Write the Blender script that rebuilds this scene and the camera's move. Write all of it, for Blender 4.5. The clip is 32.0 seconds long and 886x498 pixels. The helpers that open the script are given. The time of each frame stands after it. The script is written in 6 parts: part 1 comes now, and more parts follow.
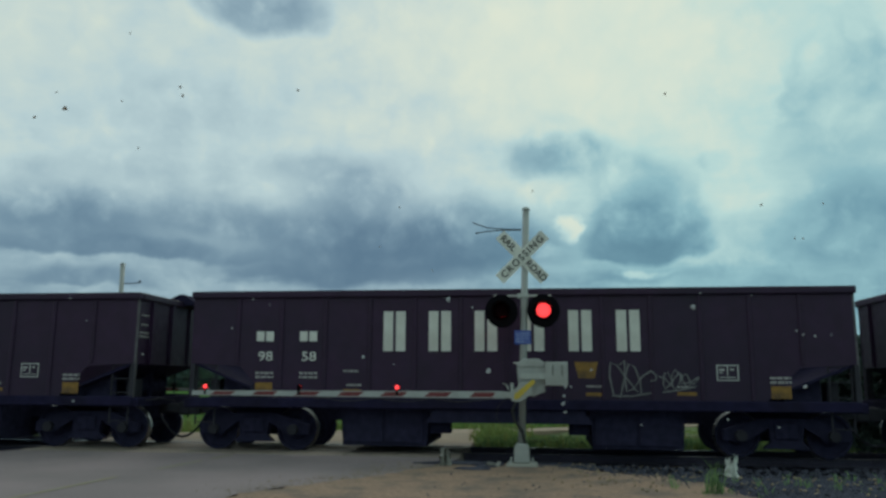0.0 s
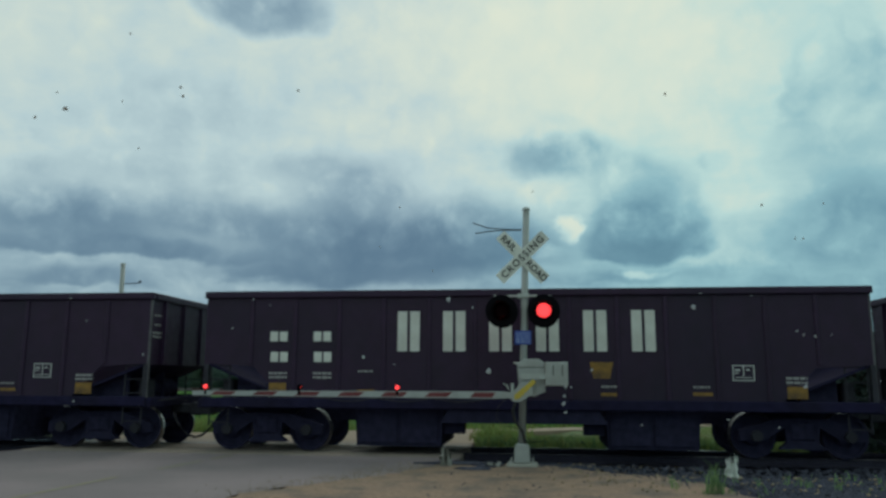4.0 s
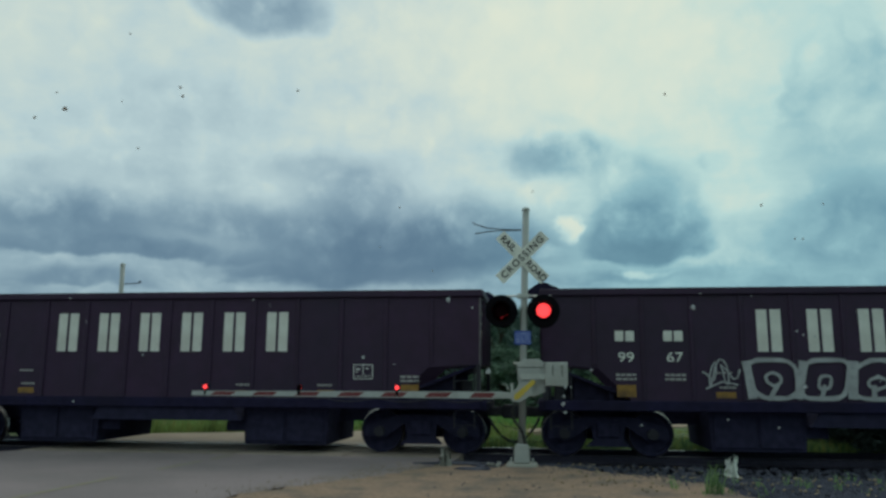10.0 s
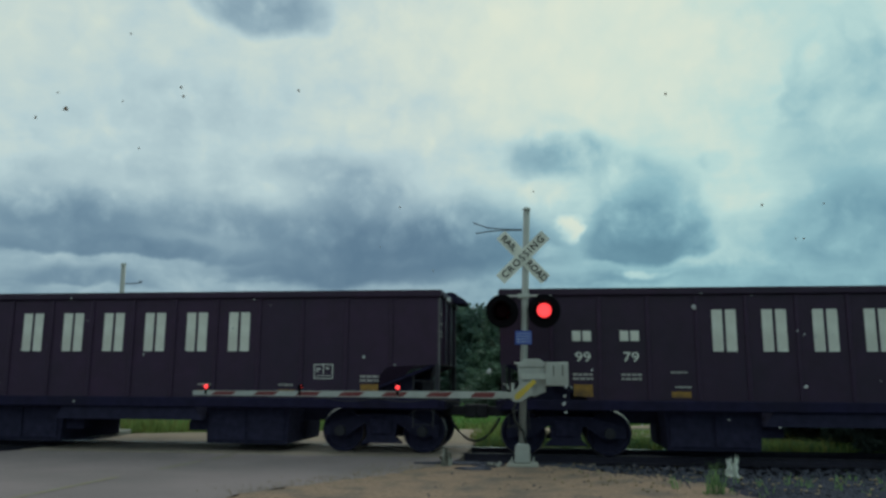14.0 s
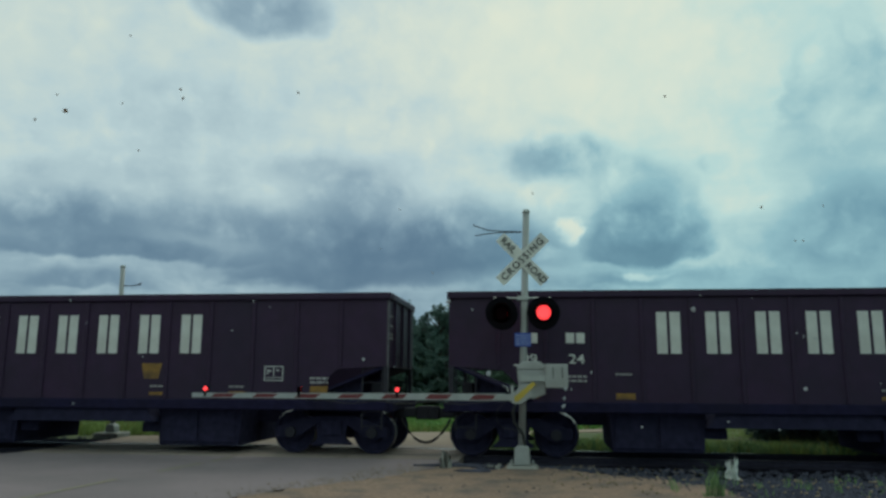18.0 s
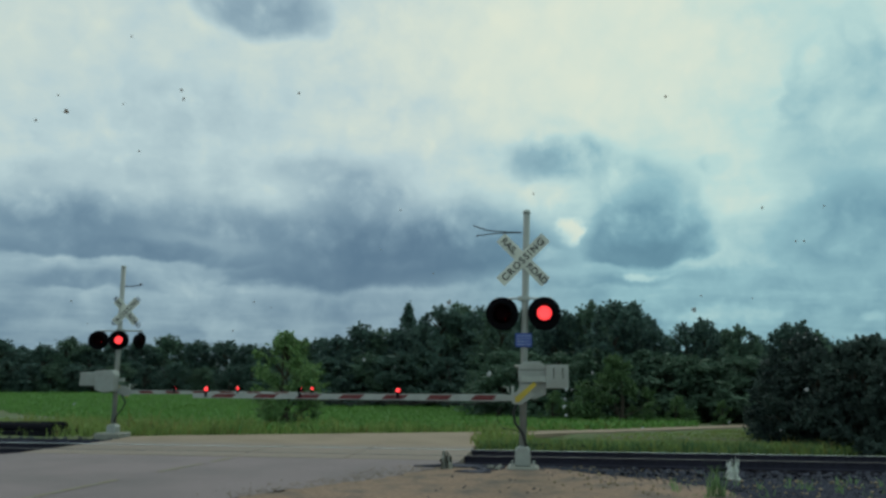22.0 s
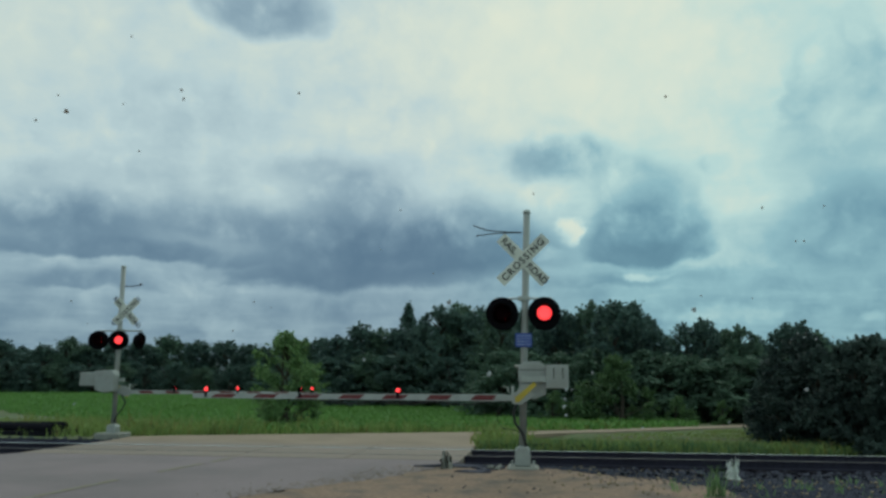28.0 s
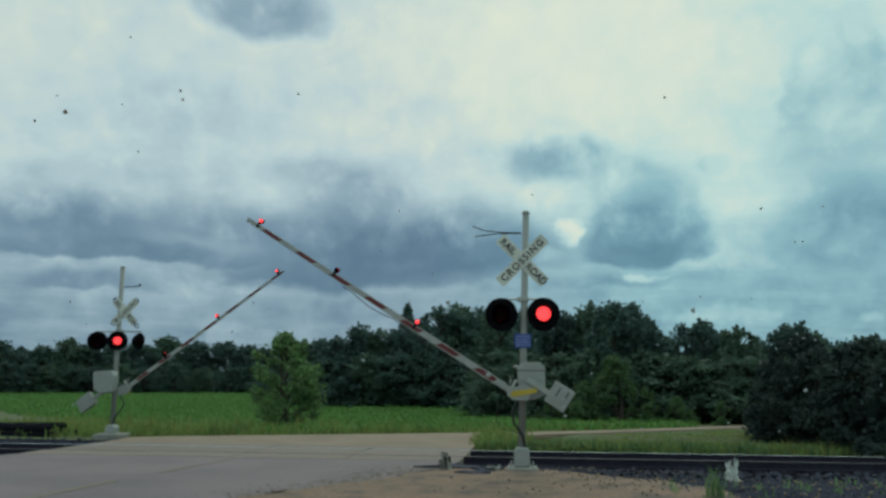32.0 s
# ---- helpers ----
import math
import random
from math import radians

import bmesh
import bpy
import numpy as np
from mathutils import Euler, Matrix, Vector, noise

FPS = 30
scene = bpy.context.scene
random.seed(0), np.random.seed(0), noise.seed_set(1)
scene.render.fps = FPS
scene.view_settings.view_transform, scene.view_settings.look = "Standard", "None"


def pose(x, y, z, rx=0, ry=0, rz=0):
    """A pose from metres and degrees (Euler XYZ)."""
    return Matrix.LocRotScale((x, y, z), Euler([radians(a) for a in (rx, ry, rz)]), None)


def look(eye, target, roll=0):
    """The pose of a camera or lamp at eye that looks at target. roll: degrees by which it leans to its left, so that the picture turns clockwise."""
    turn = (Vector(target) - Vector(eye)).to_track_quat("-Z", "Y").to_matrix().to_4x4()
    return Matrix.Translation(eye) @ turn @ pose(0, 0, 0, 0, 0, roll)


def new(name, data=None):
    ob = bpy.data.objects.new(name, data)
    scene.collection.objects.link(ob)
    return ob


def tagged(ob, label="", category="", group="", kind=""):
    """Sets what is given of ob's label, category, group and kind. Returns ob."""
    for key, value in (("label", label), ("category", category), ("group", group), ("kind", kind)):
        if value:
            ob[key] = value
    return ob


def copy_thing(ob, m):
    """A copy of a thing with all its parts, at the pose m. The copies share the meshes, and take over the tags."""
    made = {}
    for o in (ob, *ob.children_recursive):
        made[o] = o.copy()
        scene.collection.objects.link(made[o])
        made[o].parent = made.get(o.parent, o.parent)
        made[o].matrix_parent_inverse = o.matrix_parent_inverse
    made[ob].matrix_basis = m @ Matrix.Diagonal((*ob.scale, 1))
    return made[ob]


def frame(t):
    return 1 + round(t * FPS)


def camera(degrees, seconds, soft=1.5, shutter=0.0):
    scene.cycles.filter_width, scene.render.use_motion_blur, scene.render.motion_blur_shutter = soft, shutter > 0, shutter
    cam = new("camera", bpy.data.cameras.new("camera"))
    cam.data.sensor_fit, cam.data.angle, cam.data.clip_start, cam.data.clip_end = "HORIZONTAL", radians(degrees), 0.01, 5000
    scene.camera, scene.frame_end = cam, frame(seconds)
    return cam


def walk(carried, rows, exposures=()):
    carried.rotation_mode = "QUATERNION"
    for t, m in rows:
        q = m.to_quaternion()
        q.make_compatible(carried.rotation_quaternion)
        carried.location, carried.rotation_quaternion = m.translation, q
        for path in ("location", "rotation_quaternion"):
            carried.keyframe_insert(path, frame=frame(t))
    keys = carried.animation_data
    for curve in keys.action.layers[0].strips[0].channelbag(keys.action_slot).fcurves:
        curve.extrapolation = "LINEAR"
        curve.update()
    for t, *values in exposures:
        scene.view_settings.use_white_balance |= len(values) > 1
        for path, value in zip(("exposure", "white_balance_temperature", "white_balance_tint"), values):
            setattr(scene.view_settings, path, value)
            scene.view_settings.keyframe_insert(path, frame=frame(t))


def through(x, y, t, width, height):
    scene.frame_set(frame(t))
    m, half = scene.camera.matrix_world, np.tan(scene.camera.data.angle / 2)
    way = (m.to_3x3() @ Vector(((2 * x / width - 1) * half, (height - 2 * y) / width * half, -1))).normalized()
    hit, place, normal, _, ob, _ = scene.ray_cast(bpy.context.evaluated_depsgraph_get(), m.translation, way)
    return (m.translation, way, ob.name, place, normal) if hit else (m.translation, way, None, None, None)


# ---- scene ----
# ---------- camera ----------
EYE = Vector((0.0, -17.514, 1.55))
TILT, TURN, ROLL = 9.884, 7.181, 0.291
cam = camera(60.29, 32.0, soft=2.9)


def aim(right, down):
    """The camera's pose when it is turned by small angles, in thousandths of the lens's length."""
    a, b = radians(TURN) + right / 1350, radians(TILT) + down / 1350
    way = Vector((-math.sin(a) * math.cos(b), math.cos(a) * math.cos(b), math.sin(b)))
    return look(EYE, EYE + way * 10, ROLL)


walk(cam, [(t, aim(r, d)) for t, r, d in (
    (0, -1.5, -4.9), (1, -1.3, -4.6), (2, -1.5, -7.4), (3, -1.5, -5.2), (3.5, -0.9, -4.6), (5.5, -1.8, -4.6),
    (6, -1.5, -3.1), (7, -1.5, -4.6), (8, -3.2, -4.9), (9, -1.5, -3.1), (10, -1.5, -4.3), (11, -1.5, -4.3),
    (12, -1.5, -3.1), (13, -0.3, -1.8), (14, -0.3, -4.6), (14.5, -1.5, -2.7), (16.5, -1.5, 1.5), (17, -1.5, 0),
    (18, -1.2, -0.9), (19, 0, 1.2), (20, 0, 0.3), (21, -1.5, -2.7), (22, 0, 0), (23, 0.6, -0.3), (24, 0, 0),
    (25, 0, -1.3), (25.5, 0, 0), (27.5, 0, -0.6), (28, 0, 0), (29, 0, -1.3), (30, 0, 0), (31, -1.5, -0.3), (32, -1.5, 1.2))],
    exposures=[(0, 0.0), (32, 0.0)])

# ---------- sky and sun ----------
SUN_AZ, SUN_EL = 2.0, 48.0      # degrees right of the track's far side, above the horizon
# clouds, far to near: azimuth, elevation, half width, height (degrees), flatness of the base, softness, cover,
# tone of the top and of the base (0 slate, 1 cream), raggedness
CLOUDS = (
    (2.4, 24.2, 21.8, 10.03, 1, 0.68, 0.99, 1, 0.97, 0.14),
    (-35.4, 23.9, 9.2, 5.14, 1, 0.72, 0.62, 0.9, 0.86, 0.37),
    (-27.8, 19.1, 14.6, 5.68, 1, 0.72, 0.52, 0.82, 0.72, 0.44),
    (-8.3, 17.9, 6.6, 3.3, 1, 0.72, 0.52, 0.92, 0.86, 0.44),
    (-21.5, 26.5, 7, 4.41, 1.75, 0.53, 0.88, 0.65, 0.48, 0.42),
    (21.6, 22.6, 4.5, 3.83, 1, 0.39, 0.85, 0.81, 0.8, 0.44),
    (22, 18.1, 5.6, 6.91, 1, 0.19, 0.97, 0.79, 0.7, 0.36),
    (19, 15.6, 4.3, 4.11, 1, 0.58, 0.68, 0.75, 0.7, 0.52),
    (21.9, 9.6, 7.9, 6.64, 2.4, 0.49, 0.9, 0.57, 0.41, 0.44),
    (23.1, 14.1, 2.3, 1.31, 1, 0.68, 0.6, 0.88, 0.74, 0.59),
    (12.3, 15.6, 2.3, 1.34, 1, 0.49, 0.68, 0.75, 0.76, 0.73),
    (1.6, 19.2, 3.5, 1.38, 1, 0.72, 0.36, 0.92, 0.73, 0.73),
    (2.2, 16.3, 6.8, 3.28, 1.5, 0.49, 0.81, 0.92, 0.51, 0.44),
    (5.8, 15.3, 4.6, 2.85, 1.1, 0.55, 0.73, 0.83, 0.69, 0.44),
    (8, 13.6, 4.9, 4.26, 1, 0.44, 0.79, 0.79, 0.6, 0.42),
    (0.4, 13.6, 3.4, 1.84, 1, 0.68, 0.62, 1, 0.83, 0.59),
    (8, 9.5, 6.4, 6.12, 4, 0.35, 0.9, 0.67, 0.32, 0.36),
    (13.7, 9.8, 4.5, 1.98, 1.2, 0.72, 0.54, 0.73, 0.79, 0.59),
    (2.4, 11.3, 1.4, 1.67, 1, 0.44, 0.99, 1, 0.98, 0.52),
    (-36.2, 13.8, 5.7, 2.43, 1.2, 0.68, 0.62, 0.86, 0.66, 0.52),
    (-30.4, 14.9, 7, 2.92, 1.2, 0.68, 0.62, 0.86, 0.66, 0.52),
    (8.2, 9, 5.4, 2.4, 5, 0.4, 0.7, 0.52, 0.21, 0.25),
    (-34.3, 11.3, 9.6, 3.16, 1.3, 0.58, 0.79, 0.71, 0.48, 0.47),
    (-25.8, 11.5, 7.8, 2.8, 1.3, 0.58, 0.74, 0.73, 0.5, 0.5),
    (-17, 16, 6.4, 2.71, 1.2, 0.68, 0.57, 0.86, 0.6, 0.52),
    (-11.3, 15.8, 4.1, 2.17, 1, 0.72, 0.52, 0.92, 0.84, 0.59),
    (-13.5, 13.8, 7.3, 4, 1.2, 0.53, 0.79, 0.71, 0.49, 0.44),
    (-5.4, 12.3, 6.5, 3.63, 1.3, 0.58, 0.74, 0.79, 0.47, 0.44),
    (-33.8, 10.3, 10.3, 3.78, 2, 0.68, 0.84, 0.65, 0.28, 0.42),
    (-22.6, 10.9, 11.5, 3.51, 2, 0.68, 0.74, 0.61, 0.32, 0.44),
    (-36, 11.9, 3, 1.11, 1.2, 0.58, 0.57, 0.82, 0.6, 0.73),
    (-29.3, 12.7, 4.5, 1.41, 1.2, 0.58, 0.49, 0.81, 0.66, 0.73),
    (-23.9, 13.3, 3.6, 1.37, 1.2, 0.58, 0.49, 0.83, 0.68, 0.73),
    (-20.2, 13.9, 1.9, 0.99, 1, 0.72, 0.45, 0.87, 0.81, 0.73),
    (-10.1, 9.4, 16.3, 5.5, 2, 0.53, 0.96, 0.51, 0.06, 0.32),
    (-3.9, 11.2, 4.7, 2.11, 1.4, 0.58, 0.49, 0.65, 0.45, 0.66),
    (-16.8, 10.6, 4.6, 1.67, 1.2, 0.68, 0.45, 0.49, 0.37, 0.73),
    (-30.1, 8.6, 16.9, 2.19, 3.2, 0.58, 0.84, 0.39, 0.18, 0.32),
    (-14.6, 7.5, 13.6, 2.52, 2, 0.58, 0.84, 0.23, 0.04, 0.36),
    (-2, 9.7, 5.5, 2.53, 2, 0.58, 0.69, 0.49, 0.23, 0.44),
    (-32.5, 6.3, 6.6, 1.61, 2.6, 0.49, 0.79, 0.41, 0.22, 0.44),
    (-24.5, 6.7, 4.7, 1.78, 1.2, 0.68, 0.79, 0.71, 0.6, 0.52),
    (-21.9, 7.1, 2.8, 0.49, 1.5, 0.58, 0.59, 0.41, 0.38, 0.59),
    (-15.3, 5.3, 8.7, 2.18, 1.4, 0.58, 0.74, 0.45, 0.33, 0.44),
    (-23.2, 4, 3.9, 1.29, 1, 0.72, 0.69, 0.69, 0.6, 0.52),
    (0.3, 9.4, 3, 1.09, 1, 0.72, 0.59, 0.87, 0.7, 0.59),
    (4.5, 7.4, 11, 1.08, 1.6, 0.58, 0.69, 0.45, 0.38, 0.52),
    (7.5, 7.7, 4.4, 0.53, 1, 0.68, 0.78, 0.88, 0.78, 0.59),
    (18.2, 6.5, 8.4, 1.38, 2, 0.58, 0.64, 0.49, 0.45, 0.52),
    (14.4, 8.5, 6.3, 1.18, 1, 0.72, 0.49, 0.73, 0.81, 0.59),
    (13.8, 4.8, 10.7, 1.1, 1, 0.72, 0.64, 0.69, 0.75, 0.59),
    (22.1, 4.4, 1.5, 0.62, 1, 0.58, 0.4, 0.88, 0.81, 0.73),
)


def build_sky():
    world = bpy.data.worlds.new("sky")
    scene.world = world
    world.use_nodes = True
    nt = world.node_tree
    nt.nodes.clear()

    def node(kind, **sets):
        n = nt.nodes.new(kind)
        for key, value in sets.items():
            if key == "operation":
                n.operation = value
            elif key == "data_type":
                n.data_type = value
        return n

    def maths(op, a, b=None):
        n = node("ShaderNodeMath", operation=op)
        for i, v in enumerate((a, b)):
            if v is None:
                continue
            if isinstance(v, (int, float)):
                n.inputs[i].default_value = v
            else:
                nt.links.new(v, n.inputs[i])
        return n.outputs[0]

    def mix(fac, a, b):
        n = node("ShaderNodeMix", data_type="RGBA")
        for sock, v in ((n.inputs[0], fac), (n.inputs[6], a), (n.inputs[7], b)):
            if isinstance(v, (int, float)):
                sock.default_value = v
            elif isinstance(v, tuple):
                sock.default_value = (*v, 1)
            else:
                nt.links.new(v, sock)
        return n.outputs[2]

    co = node("ShaderNodeTexCoord")
    sep = node("ShaderNodeSeparateXYZ")
    nt.links.new(co.outputs["Generated"], sep.inputs[0])
    az = maths("MULTIPLY", maths("ARCTAN2", sep.outputs[0], sep.outputs[1]), 5.7296)
    el = maths("MULTIPLY", maths("ARCSINE", sep.outputs[2]), 5.7296)
    flat = node("ShaderNodeCombineXYZ")
    nt.links.new(az, flat.inputs[0])
    nt.links.new(el, flat.inputs[1])

    def fbm(scale, detail, rough, stretch=(1, 1, 1)):
        m = node("ShaderNodeMapping")
        m.inputs["Scale"].default_value = stretch
        nt.links.new(flat.outputs[0], m.inputs[0])
        n = node("ShaderNodeTexNoise")
        nt.links.new(m.outputs[0], n.inputs["Vector"])
        n.inputs["Scale"].default_value, n.inputs["Detail"].default_value = scale, detail
        n.inputs["Roughness"].default_value = rough
        return n

    warp = fbm(2.2, 7, 0.55)
    push = node("ShaderNodeVectorMath", operation="SUBTRACT")
    nt.links.new(warp.outputs["Color"], push.inputs[0])
    push.inputs[1].default_value = (0.5, 0.5, 0.5)
    gain = node("ShaderNodeVectorMath", operation="MULTIPLY")
    nt.links.new(push.outputs[0], gain.inputs[0])
    gain.inputs[1].default_value = (0.44, 0.24, 0)
    bent = node("ShaderNodeVectorMath", operation="ADD")
    nt.links.new(flat.outputs[0], bent.inputs[0])
    nt.links.new(gain.outputs[0], bent.inputs[1])

    sky = node("ShaderNodeTexSky")
    sky.sky_type, sky.sun_disc = "NISHITA", False
    sky.sun_elevation, sky.sun_rotation = radians(SUN_EL), radians(SUN_AZ)
    blue = node("ShaderNodeVectorMath", operation="SCALE")
    nt.links.new(sky.outputs[0], blue.inputs[0])
    blue.inputs["Scale"].default_value = 0.10

    def ranged(sock, a, b, c=0.0, d=1.0, kind="SMOOTHSTEP"):
        n = node("ShaderNodeMapRange")
        n.interpolation_type = kind
        nt.links.new(sock, n.inputs[0])
        for i, v in enumerate((a, b, c, d)):
            if isinstance(v, (int, float)):
                n.inputs[1 + i].default_value = v
            else:
                nt.links.new(v, n.inputs[1 + i])
        return n.outputs[0]

    # rounded heaps, as on the tops of cumulus
    heaps = node("ShaderNodeTexVoronoi")
    heaps.feature = "SMOOTH_F1"
    nt.links.new(bent.outputs[0], heaps.inputs["Vector"])
    heaps.inputs["Scale"].default_value, heaps.inputs["Detail"].default_value = 4.2, 4.0
    heaps.inputs["Roughness"].default_value, heaps.inputs["Smoothness"].default_value = 0.5, 0.8
    heap = maths("SUBTRACT", 0.42, heaps.outputs["Distance"])
    fine = fbm(2.6, 7, 0.55)
    broad = fbm(1.1, 4, 0.5, (1, 1.7, 1))
    edge = maths("ADD", maths("MULTIPLY", maths("SUBTRACT", fine.outputs[0], 0.5), 1.3), maths("MULTIPLY", heap, 0.55))
    swell = maths("SUBTRACT", broad.outputs[0], 0.5)

    # a broken layer, seen at a slant towards the horizon
    deck = node("ShaderNodeCombineXYZ")
    up = maths("ADD", maths("MAXIMUM", sep.outputs[2], 0.0), 0.07)
    nt.links.new(maths("DIVIDE", sep.outputs[0], up), deck.inputs[0])
    nt.links.new(maths("DIVIDE", sep.outputs[1], up), deck.inputs[1])
    layer = node("ShaderNodeTexNoise")
    nt.links.new(deck.outputs[0], layer.inputs["Vector"])
    layer.inputs["Scale"].default_value, layer.inputs["Detail"].default_value, layer.inputs["Roughness"].default_value = 0.9, 8, 0.6

    # one tone for the whole sky, slate to cream; each cloud is laid over those behind it
    tone = ranged(el, 0.3, 1.5, 0.46, 0.85)
    tone = maths("ADD", tone, maths("MULTIPLY", maths("SUBTRACT", 0.5, layer.outputs[0]), 0.55))
    for a, e, ra, re, k, soft, strength, top, base, rag in CLOUDS:
        m = node("ShaderNodeMapping")
        m.vector_type = "TEXTURE"
        m.inputs["Location"].default_value = (a / 10, e / 10, 0)
        m.inputs["Scale"].default_value = (ra / 10, re / 10, 1)
        nt.links.new(bent.outputs[0], m.inputs[0])
        local = node("ShaderNodeSeparateXYZ")
        nt.links.new(m.outputs[0], local.inputs[0])
        u, v = local.outputs[0], local.outputs[1]
        tall = maths("MAXIMUM", v, maths("MULTIPLY", v, -k))
        far = maths("SQRT", maths("ADD", maths("MULTIPLY", u, u), maths("MULTIPLY", tall, tall)))
        inside = maths("ADD", maths("SUBTRACT", 1.0, far), maths("MULTIPLY", edge, rag))
        cover = ranged(inside, 0.0, soft, 0.0, strength)
        lift = maths("ADD", v, maths("ADD", maths("MULTIPLY", edge, 0.75), maths("MULTIPLY", swell, 1.0)))
        own = ranged(lift, -0.75 / k, 0.85, base, top)
        tone = maths("ADD", tone, maths("MULTIPLY", maths("SUBTRACT", own, tone), cover))
    # grain of the cloud, strongest in the middle tones
    clamped = maths("MINIMUM", maths("MAXIMUM", tone, 0.0), 1.0)
    mid = maths("MULTIPLY", clamped, maths("SUBTRACT", 1.05, clamped))
    grain = maths("ADD", maths("MULTIPLY", maths("SUBTRACT", fine.outputs[0], 0.5), 1.25), maths("MULTIPLY", heap, 0.8))
    tone = maths("ADD", tone, maths("MULTIPLY", grain, mid))

    def toned(stops):
        n = node("ShaderNodeValToRGB")
        n.color_ramp.interpolation = "LINEAR"
        while len(n.color_ramp.elements) < len(stops):
            n.color_ramp.elements.new(0.5)
        for i, c in enumerate(stops):
            n.color_ramp.elements[i].position = i / (len(stops) - 1)
            n.color_ramp.elements[i].color = (*c, 1)
        nt.links.new(tone, n.inputs[0])
        return n.outputs[0]

    slate = toned(((0.085, 0.165, 0.245), (0.165, 0.270, 0.350), (0.285, 0.415, 0.480), (0.475, 0.620, 0.640), (0.715, 0.780, 0.645)))
    teal = toned(((0.080, 0.195, 0.270), (0.150, 0.315, 0.390), (0.265, 0.480, 0.530), (0.470, 0.680, 0.655), (0.715, 0.780, 0.645)))
    colour = mix(ranged(az, -1.2, 1.0), slate, teal)
    colour = mix(0.97, blue.outputs[0], colour)
    # below the horizon: the land
    low = node("ShaderNodeMapRange")
    nt.links.new(el, low.inputs[0])
    low.inputs[1].default_value, low.inputs[2].default_value = -0.15, -0.02
    colour = mix(low.outputs[0], (0.04, 0.06, 0.04), colour)
    back = node("ShaderNodeBackground")
    nt.links.new(colour, back.inputs[0])
    back.inputs[1].default_value = 1.0
    out = node("ShaderNodeOutputWorld")
    nt.links.new(back.outputs[0], out.inputs[0])


build_sky()
sun = new("sun", bpy.data.lights.new("sun", "SUN"))
sun.data.energy, sun.data.angle, sun.data.color = 0.5, radians(25), (1.0, 0.96, 0.88)
_s = Vector((math.sin(radians(SUN_AZ)) * math.cos(radians(SUN_EL)), math.cos(radians(SUN_AZ)) * math.cos(radians(SUN_EL)), math.sin(radians(SUN_EL))))
sun.matrix_basis = look(_s * 50, (0, 0, 0))


# ---------- materials ----------
def material(name, base, rough=0.7, metal=0.0, spread=0.25, grain=8.0, stain=0.8, stain_colour=None, stain_amount=0.3,
             bump=0.15, bump_scale=40.0, per_object=0.0, per_island=0.0, emit=None, emit_strength=0.0, gloss=0.5):
    """A surface with a fine grain, larger stains and a little relief, at world size."""
    m = bpy.data.materials.new(name)
    m.use_nodes = True
    nt = m.node_tree
    bsdf = nt.nodes["Principled BSDF"]
    bsdf.inputs["Roughness"].default_value = rough
    bsdf.inputs["Metallic"].default_value = metal
    bsdf.inputs["Specular IOR Level"].default_value = gloss
    co = nt.nodes.new("ShaderNodeTexCoord")

    def noise_at(scale, detail):
        n = nt.nodes.new("ShaderNodeTexNoise")
        n.inputs["Scale"].default_value, n.inputs["Detail"].default_value = scale, detail
        nt.links.new(co.outputs["Object"], n.inputs["Vector"])
        return n

    def mix(fac, a, b):
        n = nt.nodes.new("ShaderNodeMix")
        n.data_type = "RGBA"
        for sock, v in ((n.inputs[0], fac), (n.inputs[6], a), (n.inputs[7], b)):
            if isinstance(v, (int, float)):
                sock.default_value = v
            elif isinstance(v, tuple):
                sock.default_value = (*v, 1)
            else:
                nt.links.new(v, sock)
        return n.outputs[2]

    def scaled(sock, k, add):
        n = nt.nodes.new("ShaderNodeMath")
        n.operation = "MULTIPLY_ADD"
        nt.links.new(sock, n.inputs[0])
        n.inputs[1].default_value, n.inputs[2].default_value = k, add
        n.use_clamp = True
        return n.outputs[0]

    dark = tuple(c * (1 - spread) for c in base)
    light = tuple(min(1, c * (1 + spread)) for c in base)
    colour = mix(scaled(noise_at(grain, 6).outputs[0], 2.0, -0.5), dark, light)
    stains = noise_at(stain, 5)
    other = stain_colour or tuple(c * 0.55 for c in base)
    colour = mix(scaled(stains.outputs[0], 4.0 * stain_amount + 0.6, -2.0 * stain_amount - 0.1), colour, other)
    for amount, kind in ((per_object, "obj"), (per_island, "isl")):
        if amount:
            if kind == "obj":
                src = nt.nodes.new("ShaderNodeObjectInfo").outputs["Random"]
            else:
                src = nt.nodes.new("ShaderNodeNewGeometry").outputs["Random Per Island"]
            hsv = nt.nodes.new("ShaderNodeHueSaturation")
            nt.links.new(colour, hsv.inputs["Color"])
            nt.links.new(scaled(src, amount, 1 - amount / 2), hsv.inputs["Value"])
            hsv.inputs["Value"].default_value = 1
            colour = hsv.outputs[0]
            # the clamp keeps the value at or below one
    nt.links.new(colour, bsdf.inputs["Base Color"])
    nt.links.new(scaled(noise_at(grain * 1.7, 4).outputs[0], 0.3, rough - 0.15), bsdf.inputs["Roughness"])
    if bump:
        b = nt.nodes.new("ShaderNodeBump")
        b.inputs["Strength"].default_value, b.inputs["Distance"].default_value = bump, 0.02
        nt.links.new(noise_at(bump_scale, 6).outputs[0], b.inputs["Height"])
        nt.links.new(b.outputs[0], bsdf.inputs["Normal"])
    if emit:
        bsdf.inputs["Emission Color"].default_value = (*emit, 1)
        bsdf.inputs["Emission Strength"].default_value = emit_strength
    return m


